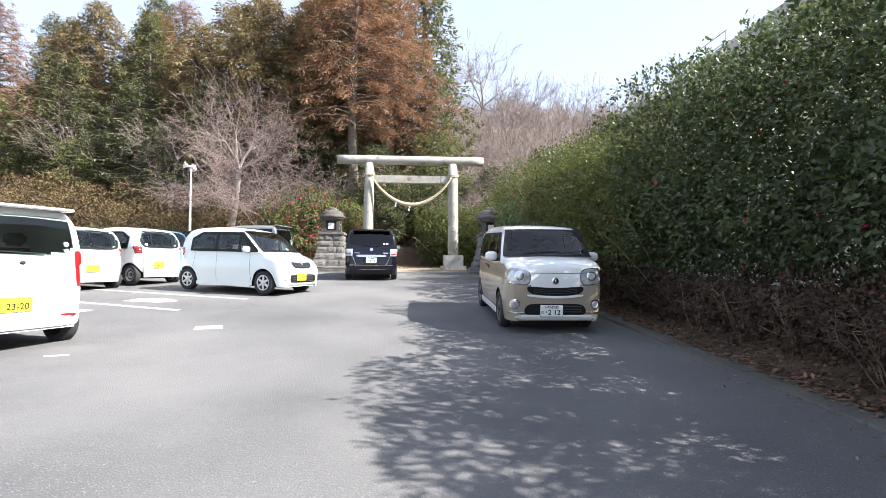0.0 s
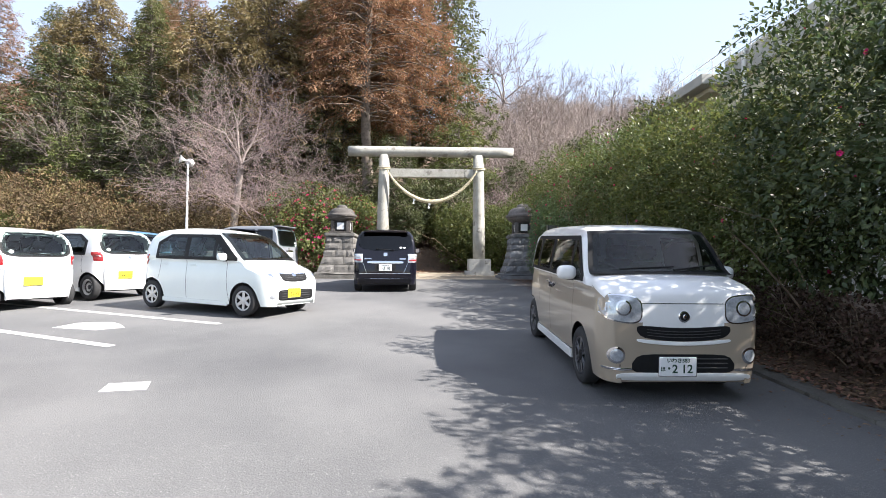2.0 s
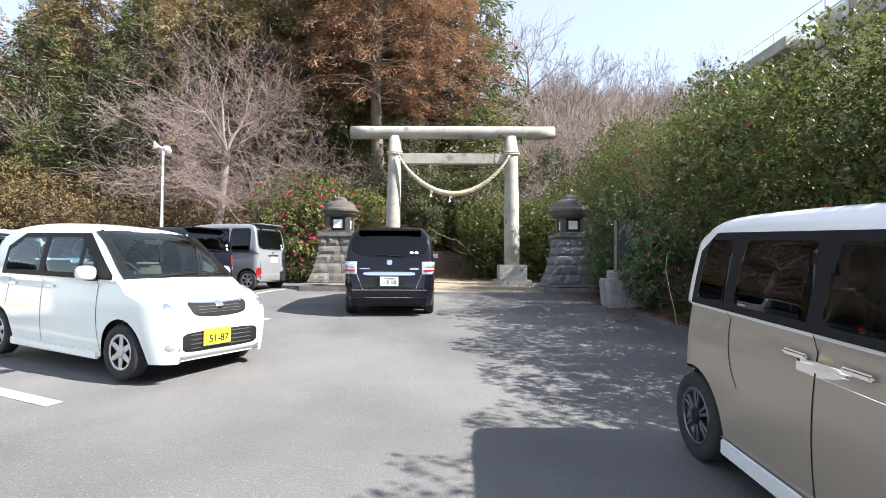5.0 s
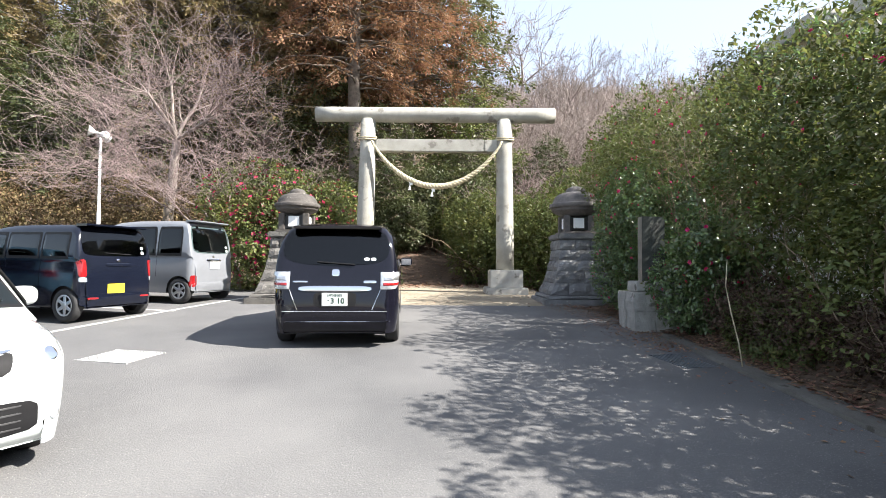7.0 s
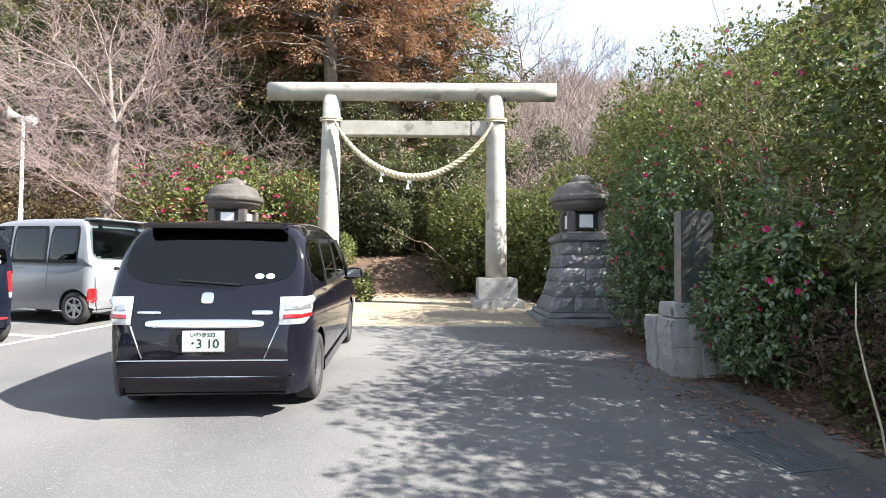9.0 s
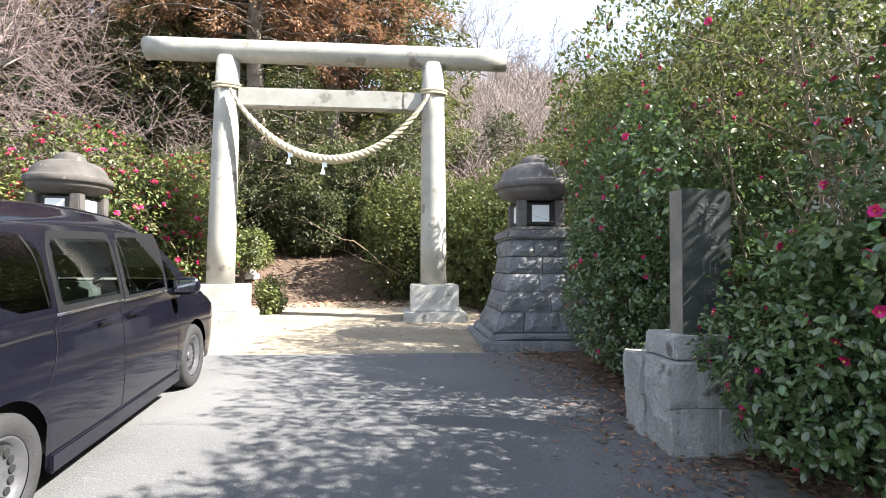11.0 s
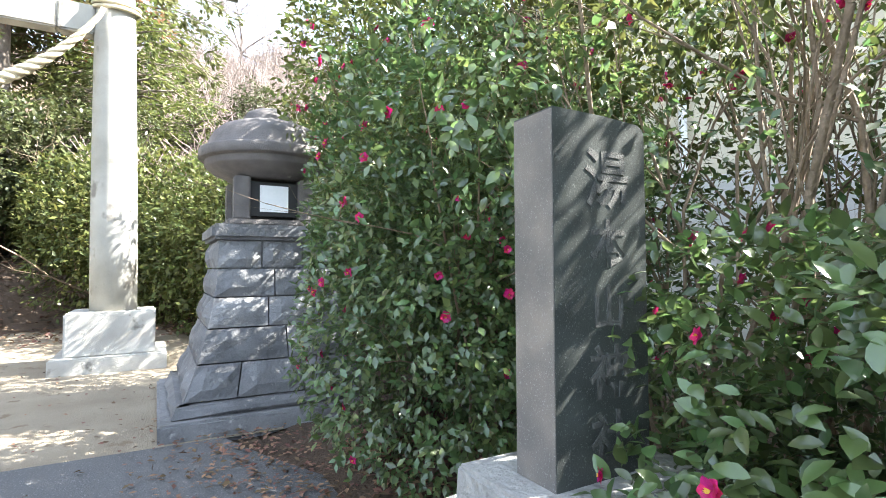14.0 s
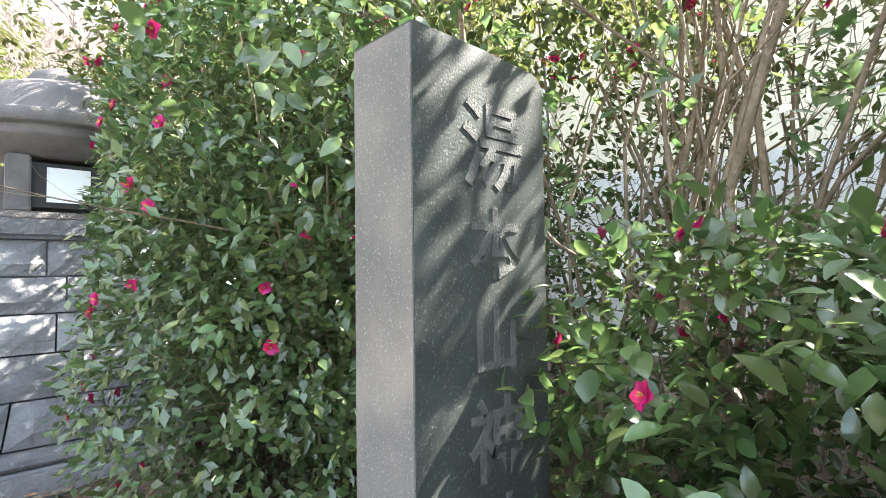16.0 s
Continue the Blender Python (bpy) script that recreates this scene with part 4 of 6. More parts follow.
def cedar(m, seed, height, radius, low, material, label, group="cedars behind the gate", limbs=150, per=36, size=0.25, droop=0.5, trunk=0.4, taper=1.6):
    """Straight trunk; limbs that sweep out and droop, each with a row of feathery tufts."""
    rs = np.random.RandomState(seed)
    t = thing("cedar_tree", m, label, "tree", group)
    v, f = tube([(0.12 * math.sin(k * 1.3 + seed), 0.1 * math.cos(k * 1.7), -0.5 + (height + 0.3) * k / 8) for k in range(9)], [trunk * (1 - 0.115 * k) for k in range(9)], 10)
    mesh("trunk", v, f, BARK, t, smooth=True)
    segs, C, O, R = [], [], [], []
    for k in range(limbs):
        rel = ((k + rs.random_sample()) / limbs) ** 0.95
        z = low + (height - low) * rel
        a = k * 2.4 + rs.uniform(-0.4, 0.4)
        reach = radius * (1 - rel ** taper) ** 0.8 * (0.6 + 0.4 * min(rel * 5 + 0.2, 1)) * rs.uniform(0.72, 1.12) + 0.25
        reach *= 1 + 0.18 * math.sin(a * 2 + z * 0.7 + seed)
        way = np.array([math.cos(a), math.sin(a), 0.0])
        last = np.array([0, 0, z])
        n = max(1, int(round(reach / 0.62)))
        for j in range(n):
            u = (j + 1) / n
            p = way * reach * u + np.array([0, 0, z + reach * (0.30 * u - (0.22 + droop) * u * u * 0.75)]) + rs.normal(size=3) * 0.07
            segs.append((last, p, 0.05 * (1.15 - u) + 0.012, 0.05 * (1.05 - u) + 0.010))
            last = p
            if u > 0.34 or n < 3:
                C.append(p + np.array([rs.normal() * 0.16, rs.normal() * 0.16, 0.02]))
                O.append(way)
                R.append((0.30 + 0.22 * math.sin(math.pi * min(u, 0.85))) * rs.uniform(0.8, 1.2))
    V_, F_ = sticks(segs, 4)
    fast_mesh("branch_framework", V_, F_, BARK, t)["kind"] = "stuff"
    C, O, R = np.array(C), np.array(O), np.array(R)[:, None]
    n = len(C) * per
    ball = rand_unit(rs, n) * rs.random_sample((n, 1)) ** 0.45
    P = np.repeat(C, per, 0) + ball * np.repeat(R, per, 0) * np.array([1.0, 1.0, 0.62])
    P[:, 2] -= 0.25 * np.abs((ball * np.repeat(O, per, 0)).sum(1)) * np.repeat(R, per, 0)[:, 0]
    D = np.repeat(O, per, 0) * 0.7 + ball * 0.7 + rand_unit(rs, n) * 0.55 + np.array([0, 0, -0.25 - 0.4 * droop])
    U = ball * 0.8 + np.repeat(O, per, 0) * 0.35 + np.array([0, 0, 0.6]) + rand_unit(rs, n) * 0.25
    L_ = size * rs.uniform(0.6, 1.3, n)
    V_, F_ = blades(P, D, U, L_, L_ * rs.uniform(0.34, 0.55, n), 0.1)
    fast_mesh("foliage", V_, F_, material, t)["kind"] = "stuff"
    return t


def at(x, y, dz=0.0, rz=0.0):
    return pose(x, y, hill(x, y) + dz, 0, 0, rz)


RUST = "tall cedar with rusty red-brown winter foliage"
GREENC = "tall dark green cedar on the wooded slope"
OLIVEC = "tall cedar with olive-brown foliage"
c_red = cedar(at(-3.9, 33.2), 101, 21, 4.2, 7.0, CEDARRED, RUST, limbs=190, per=62, size=0.16, taper=2.6)
c_red2 = cedar(at(-1.6, 36.5), 102, 20, 3.6, 6.0, CEDARRED, RUST, limbs=170, per=62, size=0.16, taper=2.4)
c_green = cedar(at(0.8, 39.5), 103, 19, 3.4, 3.0, CEDARGREEN, GREENC, limbs=190, taper=2.4)
c_olive = cedar(at(-10.5, 35.5), 104, 16, 4.0, 3.0, CEDAROLIVE, OLIVEC, limbs=180, taper=2.6)
for src, x, y, rz, s in ((c_olive, -6.6, 37.5, 40, 1.05), (c_red, -5.8, 39, 140, 0.92), (c_olive, -13.5, 39, 80, 1.0), (c_olive, -15.0, 36.5, 200, 0.88), (c_red2, -18.5, 42, 20, 0.74),
                         (c_olive, -21.5, 43.5, 260, 0.80), (c_green, -19.5, 38.5, 120, 0.72), (c_olive, -24.5, 41, 300, 0.82), (c_green, -30, 44, 10, 0.62), (c_red2, -29, 37, 70, 0.70), (c_green, -35, 41, 150, 0.72),
                         (c_olive, -9.8, 44, 60, 0.95), (c_green, -3.2, 41, 300, 1.05), (c_green, -23, 47, 30, 0.72), (c_olive, -27.5, 42.5, 170, 0.74), (c_olive, -7.9, 41.5, 100, 1.0), (c_red2, -12.2, 43, 220, 0.86)):
    ob = copy_thing(src, at(x, y, 0, rz))
    ob.scale = (s, s, s)
b1 = cedar(at(1.6, 35.0), 111, 7.5, 2.0, 1.0, BRIGHTLEAF, "yellow-green evergreen tree beside the cedars", "broadleaf evergreens", 90, 36, 0.19, 0.1, 0.15, 2.4)
b2 = cedar(at(-12.6, 33.2), 112, 10, 2.8, 1.5, DARKLEAF, "dark evergreen tree on the wooded slope", "broadleaf evergreens", 110, 36, 0.21, 0.2, 0.2, 2.6)
for src, x, y, rz, s in ((b2, -8.2, 33.6, 30, 0.8), (b2, -18, 34.5, 90, 0.9), (b2, -23.5, 35.5, 140, 1.0), (b1, -27, 33.5, 20, 1.1), (b2, -31.5, 35, 210, 1.0), (b2, -2.2, 31.8, 300, 0.62),
                         (b2, -5.6, 34.8, 10, 0.85), (b1, 3.4, 33.8, 120, 0.62), (b2, 1.2, 33.2, 70, 0.5), (b2, 5.0, 33, 170, 0.5), (b2, -15.6, 32.6, 220, 0.7), (b1, -21, 32.8, 60, 0.7), (b1, 11, 40, 60, 0.7), (b2, 14, 37, 10, 0.6), (b2, 11.2, 28.6, 100, 0.85), (b2, 8.4, 31.5, 250, 0.6)):
    ob = copy_thing(src, at(x, y, 0, rz))
    ob.scale = (s, s, s)

# bare trees
bare_tree("bare_tree", at(-7.1, 27.7, -0.1), 201, TWIG, PALEBARK, "spreading leafless tree with dense pinkish twigs", trunk=0.17, trunk_len=0.9, limb=2.3, kids=(5, 4, 3, 3, 2, 2), spread=0.62, up=0.20, fine=0.005, thin_by=0.52)
bare_tree("bare_tree", at(-9.9, 28.3, -0.1, 60), 202, TWIG, PALEBARK, "leafless tree with a straight pale trunk", trunk=0.22, trunk_len=4.8, limb=1.6, kids=(6, 4, 3, 3, 2), spread=0.66, up=0.25, fine=0.005, thin_by=0.5)
bare_tree("bare_tree", at(-14.5, 31.2, 0.6, 20), 204, GREYTWIG, PALEBARK, "leafless tree with whitish branches on the slope", trunk=0.16, trunk_len=4.6, limb=1.35, kids=(6, 4, 3, 2, 2), spread=0.75, up=0.12, fine=0.009)
g1 = bare_tree("bare_tree", at(6.0, 37.0), 205, GREYTWIG, PALEBARK, "grey leafless tree on the hillside", "leafless trees on the hill", trunk=0.11, trunk_len=0.9, limb=1.7, kids=(5, 4, 3, 3), spread=0.55, up=0.35, side=0.55, fine=0.010)
g2 = bare_tree("bare_tree", at(9.0, 41.0), 206, GREYTWIG, PALEBARK, "grey leafless tree on the hillside", "leafless trees on the hill", trunk=0.12, trunk_len=1.5, limb=2.0, kids=(5, 4, 3, 3), spread=0.5, up=0.42, side=0.5, fine=0.010)
g3 = bare_tree("bare_shrub", at(4.6, 34.6), 207, TWIG, PALEBARK, "bushy brownish leafless thicket shrub on the hillside", "leafless shrubs on the hill", trunk=0.05, trunk_len=0.3, limb=1.1, kids=(7, 4, 3, 3), spread=0.7, up=0.3, side=0.6, fine=0.009)
rs = random.Random(9)
for k in range(20):
    x, y = rs.uniform(3.5, 36), rs.uniform(36, 66)
    if x < 6 and y < 44:
        x += 6
    ob = copy_thing(g1 if k % 2 else g2, at(x, y, -0.1, rs.uniform(0, 360)))
    s = rs.uniform(0.85, 1.3)
    ob.scale = (s, s, s)
# round grey crowns that stand over the ridge
g4 = bare_tree("bare_tree", at(8.6, 66.0, -0.3), 208, GREYTWIG, PALEBARK, "round-crowned grey leafless tree on the ridge", "leafless trees on the ridge", trunk=0.26, trunk_len=3.0, limb=3.2, kids=(6, 5, 4, 3), spread=0.62, up=0.34, side=0.7, fine=0.016)
for x, y, s in ((23.0, 66.0, 0.85), (4.5, 70.0, 0.9), (13.5, 72.0, 0.75), (30.0, 68.0, 0.8)):
    ob = copy_thing(g4, at(x, y, -1.2, x * 40))
    ob.scale = (s, s, s)


def hillside_wood(n, seed):
    """The leafless brushwood that covers the whole hillside."""
    rw = np.random.RandomState(seed)
    segs = []
    for _ in range(n):
        y = 35.5 + 44 * rw.random_sample() ** 1.2
        x = rw.uniform(1.5, 8 + 0.55 * y)
        if x < 5 and y < 40:
            x += 5
        base = np.array([x, y, hill(x, y) - 0.1])
        tall = rw.uniform(1.6, 3.6)
        thick = 0.010 + 0.00016 * y
        for _ in range(9):
            d = np.array([rw.normal() * 0.34, rw.normal() * 0.34, 1.0])
            p = base + d * 0.25
            q = p + d * tall * 0.5 + rw.normal(size=3) * 0.1
            segs.append((p, q, thick * 1.5, thick))
            for _ in range(3):
                e = d + rw.normal(size=3) * 0.45
                segs.append((q, q + e * tall * rw.uniform(0.28, 0.55), thick, thick * 0.6))
    V_, F_ = sticks(segs, 3)
    tagged(fast_mesh("hillside_brushwood", V_, F_, GREYTWIG), "pinkish-grey leafless brushwood covering the hillside", "brushwood", kind="stuff")


hillside_wood(1100, 31)
for k in range(28):
    row = k // 10
    x, y = 2.6 + (k % 10) * (1.5 + 0.35 * row) + rs.uniform(-0.5, 0.5), 33.4 + row * 3.4 + rs.uniform(-1, 1)
    ob = copy_thing(g3, at(x, y, -0.1, rs.uniform(0, 360)))
    s = rs.uniform(0.9, 1.35) * (1 + 0.1 * row)
    ob.scale = (s, s, s)
for k in range(12):
    x, y = rs.uniform(-36, -14), rs.uniform(33, 50)
    ob = copy_thing(g1 if k % 2 else g2, at(x, y, -0.1, rs.uniform(0, 360)))
    s = rs.uniform(0.9, 1.3)
    ob.scale = (s, s, s)


# ---- cars ----
TYRE = mat("tyre_rubber", (0.028, 0.028, 0.03), 0.85, (0.02, 0.02, 0.02), 10, 90, 0.3)
ALLOY = mat("alloy_wheel", (0.55, 0.56, 0.58), 0.3, (0.5, 0.5, 0.52), 5, 60, metal=0.85)
DARKALLOY = mat("dark_alloy_wheel", (0.16, 0.16, 0.17), 0.3, (0.12, 0.12, 0.13), 5, 60, metal=0.7)
STEELRIM = mat("grey_steel_rim", (0.11, 0.11, 0.12), 0.45, (0.07, 0.07, 0.075), 8, 60, metal=0.4)
CABIN = mat("dark_cabin_plastic", (0.035, 0.034, 0.034), 0.8, (0.024, 0.023, 0.023), 8, 90)
SEAT = mat("grey_seat_fabric", (0.11, 0.105, 0.10), 0.95, (0.075, 0.072, 0.07), 12, 150, 0.3)
TRIM = mat("black_plastic", (0.012, 0.012, 0.013), 0.6, (0.009, 0.009, 0.010), 20, 90, spec=0.2)
CHROME = mat("chrome", (0.8, 0.8, 0.82), 0.08, (0.75, 0.75, 0.77), 2, 10, metal=1.0)
LAMP = mat("lamp_lens", (0.64, 0.67, 0.70), 0.12, (0.33, 0.35, 0.38), 14, 60, metal=0.4, coat=1.0)
REDLAMP = mat("red_lamp_lens", (0.32, 0.012, 0.015), 0.1, (0.20, 0.008, 0.01), 12, 40, coat=0.8)
YELLOWPL = mat("yellow_plate", (0.85, 0.68, 0.03), 0.45, (0.8, 0.63, 0.03), 4, 40)
WHITEPL = mat("white_plate", (0.80, 0.80, 0.80), 0.45, (0.75, 0.75, 0.75), 4, 40)
INK = mat("dark_green_ink", (0.01, 0.05, 0.025), 0.5)
BLACKINK = mat("black_ink", (0.015, 0.015, 0.015), 0.5)
WHITECAR = mat("white_car_paint", (0.80, 0.80, 0.79), 0.28, (0.77, 0.77, 0.76), 1.5, 14, coat=0.7)
BEIGECAR = mat("beige_car_paint", (0.33, 0.275, 0.21), 0.3, (0.31, 0.26, 0.20), 1.5, 14, coat=0.7)
BLACKCAR = mat("black_car_paint", (0.007, 0.007, 0.012), 0.06, (0.005, 0.005, 0.009), 1.5, 14, coat=0.0, spec=0.40)
NAVYCAR = mat("navy_car_paint", (0.006, 0.008, 0.016), 0.14, (0.005, 0.0065, 0.013), 1.5, 14, spec=0.45)
SILVERCAR = mat("silver_car_paint", (0.24, 0.25, 0.27), 0.35, (0.22, 0.23, 0.25), 1.5, 14, metal=0.3, coat=0.4)
PEARLCAR = mat("pearl_white_car_paint", (0.74, 0.79, 0.775), 0.25, (0.71, 0.76, 0.745), 1.5, 14, coat=0.7)
GRILLE = mat("dark_grille_plastic", (0.05, 0.05, 0.052), 0.5, (0.04, 0.04, 0.042), 20, 90)
BLUECAR = mat("blue_car_paint", (0.10, 0.22, 0.34), 0.3, (0.09, 0.2, 0.31), 1.5, 14, coat=0.7)


def pane(name, tint, gloss):
    """Tinted window glass: the cabin shows through, the sky mirrors in it."""
    m = bpy.data.materials.new(name)
    m.use_nodes = True
    N, L = m.node_tree.nodes, m.node_tree.links
    N.remove(N["Principled BSDF"])
    clear = N.new("ShaderNodeBsdfTransparent")
    clear.inputs["Color"].default_value = (*tint, 1)
    shine = N.new("ShaderNodeBsdfGlossy")
    shine.inputs["Roughness"].default_value = 0.02
    shine.inputs["Color"].default_value = (gloss, gloss, gloss, 1)
    fres = N.new("ShaderNodeFresnel")
    fres.inputs["IOR"].default_value = 1.5
    mx = N.new("ShaderNodeMixShader")
    L.new(fres.outputs[0], mx.inputs["Fac"])
    L.new(clear.outputs[0], mx.inputs[1])
    L.new(shine.outputs[0], mx.inputs[2])
    L.new(mx.outputs[0], N["Material Output"].inputs["Surface"])
    return m


GLASS = pane("green_tinted_glass", (0.56, 0.66, 0.64), 0.9)
PRIVACY = pane("dark_privacy_glass", (0.10, 0.11, 0.12), 0.9)


class Shape:
    """A car body: the outline from the front bumper over the roof to the rear, its plan and its tumblehome.
    Local axes: the nose points to -y, x to the car's left seen from the front, z up from the ground."""

    def __init__(self, outline, width, belt, roof_in, axles, wheel_r, sill=0.19, corner=0.22, corner_r=0.14, plan=0.10):
        self.W, self.belt, self.roof_in, self.axles, self.R, self.sill = width / 2, belt, roof_in, axles, wheel_r, sill
        self.corner, self.corner_r, self.plan = corner, corner_r, plan
        pts = [Vector(p) for p in outline]
        for _ in range(2):
            cut = [pts[0]]
            for a, b in zip(pts, pts[1:]):
                cut += [a.lerp(b, 0.22), a.lerp(b, 0.78)]
            pts = cut + [pts[-1]]
        self.pts = []
        for a, b in zip(pts, pts[1:]):
            n = max(1, int((b - a).length / 0.035))
            self.pts += [a.lerp(b, k / n) for k in range(n)]
        self.pts.append(pts[-1])
        self.length = self.pts[-1].x
        self.top = max(p.y for p in self.pts)
        self.apex = max(range(len(self.pts)), key=lambda i: self.pts[i].y)
        self.back_pts = self.pts[:self.apex - 1:-1]
        self.cuts = []

    def plan_w(self, y):
        """Half-width at y: rounded in at both ends."""
        L_ = self.length
        e0 = min(max(y / self.corner, 0), 1)
        e1 = min(max((L_ - y) / self.corner_r, 0), 1)
        w = 1 - (1 - math.sqrt(max(0.0, 1 - (1 - e0) ** 2))) * self.plan * 2.4
        return self.W * (w - (1 - math.sqrt(max(0.0, 1 - (1 - e1) ** 2))) * self.plan * 1.7)

    def half(self, y, z):
        """Half-width at y and z, with a swelling side and leaning-in windows."""
        w = self.plan_w(y)
        if z > self.belt:
            w -= self.roof_in * ((z - self.belt) / (self.top - self.belt)) ** 1.25
        else:
            s = (z - self.sill) / (self.belt - self.sill)
            w -= 0.035 * (2 * s - 1.05) ** 2
        return w

    def inside(self, p, x, z):
        """Whether the body's section at the outline point p holds (x, z)."""
        y, zt = p
        if z > zt or abs(x) > self.half(y, z):
            return False
        zb = min(self.arch(y), zt - 0.01)
        r = min(0.11, (zt - zb) * 0.5)
        w = self.half(y, zt)
        w2 = w - r * 1.15
        if abs(x) <= w2:
            return z <= zt - 0.18 * r * (x / max(w2, 1e-6)) ** 2
        c = 1 - (w - abs(x)) / (r * 1.15)
        if z <= zt - r:
            return True
        return c <= 1 and z <= zt - r + r * 0.82 * math.sqrt(max(0.0, 1 - c * c))

    def skin(self, pts, x, z):
        prev = None
        for p in pts:
            if self.inside(p, x, z):
                if prev is None:
                    return p.x
                a, b = prev, p
                for _ in range(7):
                    m_ = a.lerp(b, 0.5)
                    if self.inside(m_, x, z):
                        b = m_
                    else:
                        a = m_
                return b.x
            prev = p
        return pts[-1].x

    def front(self, x, z):
        """y of the front face at x and z."""
        return self.skin(self.pts[:self.apex + 1], x, z)

    def rear(self, x, z):
        return self.skin(self.back_pts, x, z)

    def arch(self, y):
        """Lower edge of the side at y."""
        z = self.sill
        for a in self.axles:
            d = abs(y - a)
            R = self.R + 0.055
            if d < R:
                z = max(z, self.R + math.sqrt(R * R - d * d))
        return z

    def section(self, p):
        """Half a section at an outline point, from the sill to the middle of the top."""
        y, zt = p.x, p.y
        out = []
        zb = min(self.arch(y), zt - 0.01)
        r = min(0.11, (zt - zb) * 0.5)
        shoulder = min(self.belt, zb + (zt - r - zb) * 0.999)
        for k in range(12):
            z = zb + (shoulder - zb) * k / 12
            out.append((self.half(y, z), z))
        for k in range(13):
            z = shoulder + (zt - r - shoulder) * k / 12
            out.append((self.half(y, z), z))
        w = self.half(y, zt)
        for k in range(1, 6):
            a = k / 5 * math.pi / 2
            out.append((w - r * 1.15 * (1 - math.cos(a)), zt - r + r * math.sin(a) * 0.82))
        w2 = out[-1][0]
        for k in range(1, 13):
            s = 1 - k / 12
            out.append((w2 * s, zt - 0.18 * r + 0.18 * r * (1 - s * s)))
        return out


def car_body(sh, parent, paint, upper=None, split=None, label=""):
    V, F, rows = [], [], []
    for p in sh.pts:
        s = sh.section(p)
        full = [(-x, z) for x, z in s] + [(x, z) for x, z in reversed(s[:-1])]
        rows.append(len(full))
        V += [(x, p.x, z) for x, z in full]
    n = rows[0]
    for i in range(len(sh.pts) - 1):
        for k in range(n - 1):
            a = i * n + k
            F.append((a, a + 1, a + n + 1, a + n))
    F.append(tuple(range(n)))
    F.append(tuple(range((len(sh.pts) - 1) * n, len(sh.pts) * n))[::-1])
    ob = mesh("body", V, F, [paint, upper or paint], parent, label, smooth=True)
    if split:
        for poly in ob.data.polygons:
            if split(poly.center, poly.normal):
                poly.material_index = 1
    part("underbody", box_bm(-sh.W + 0.2, sh.W - 0.2, 0.25, sh.length - 0.2, sh.sill - 0.02, sh.sill + 0.45), TRIM, parent, "dark underbody")
    return ob


def side_patch(sh, parent, name, y0, y1, low, high, material, lift=0.006, both=True, label="", n=18):
    """A panel on the car's sides between the heights low(y) and high(y)."""
    fine = name in ("window_band", "window_trim")
    if material is GLASS:
        sh.cuts.append(("side", y0, y1, low, high))
    for s in (-1, 1) if both else (1,):
        V, F = [], []
        rows = 14 if fine else 5
        n = 72 if fine else n
        for i in range(n + 1):
            y = y0 + (y1 - y0) * i / n
            for k in range(rows + 1):
                z = low(y) + (high(y) - low(y)) * k / rows
                e = 1 if 0 < i < n and 0 < k < rows else 0.3
                V.append((s * (sh.half(y, z) + lift * e), y, z))
        for i in range(n):
            for k in range(rows):
                a = i * (rows + 1) + k
                f = (a, a + 1, a + rows + 2, a + rows + 1)
                F.append(f if s < 0 else f[::-1])
        mesh(name, V, F, material, parent, label, smooth=True)


def face_patch(sh, parent, name, cx, cz, w, h, material, end="front", power=2.5, lift=0.008, label="", rings=4, n=32, flat=False, shape=None):
    """A rounded panel w x h on the front or rear face."""
    fn = sh.front if end == "front" else sh.rear
    sg = -1 if end == "front" else 1
    V, F = [], []
    y_flat = fn(cx, cz)
    if material is GLASS:
        sh.cuts.append(("face", cx, cz, w, h, power))
    pts = [(0.0, 0.0)]
    for r in range(1, rings + 1):
        for k in range(n):
            a = 2 * math.pi * k / n
            q = (abs(math.cos(a)) ** power + abs(math.sin(a)) ** power) ** (-1 / power)
            pts.append((r / rings * q * math.cos(a), r / rings * q * math.sin(a)))
    for px, pz in pts:
        dx, dz = px * w / 2, pz * h / 2
        if shape:
            dx, dz = shape(px, pz, dx, dz)
        x, z = cx + dx, cz + dz
        e = lift * (1 if px * px + pz * pz < 0.85 else 0.75)
        V.append((x, (y_flat if flat else fn(x, z)) + sg * e, z))
    for k in range(n):
        F.append((0, 1 + k, 1 + (k + 1) % n))
    for r in range(rings - 1):
        for k in range(n):
            a, b = 1 + r * n + k, 1 + r * n + (k + 1) % n
            F.append((a, a + n, b + n, b))
    base = len(V)
    rim = V[1 + (rings - 1) * n:]
    V += rim + [(x, y - sg * (lift + 0.02), z) for x, y, z in rim]
    for k in range(n):
        a, b = base + k, base + (k + 1) % n
        F.append((a, a + n, b + n, b))
    if end == "rear":
        F = [f[::-1] for f in F]
    return mesh(name, V, F, material, parent, label, smooth=rings > 2)


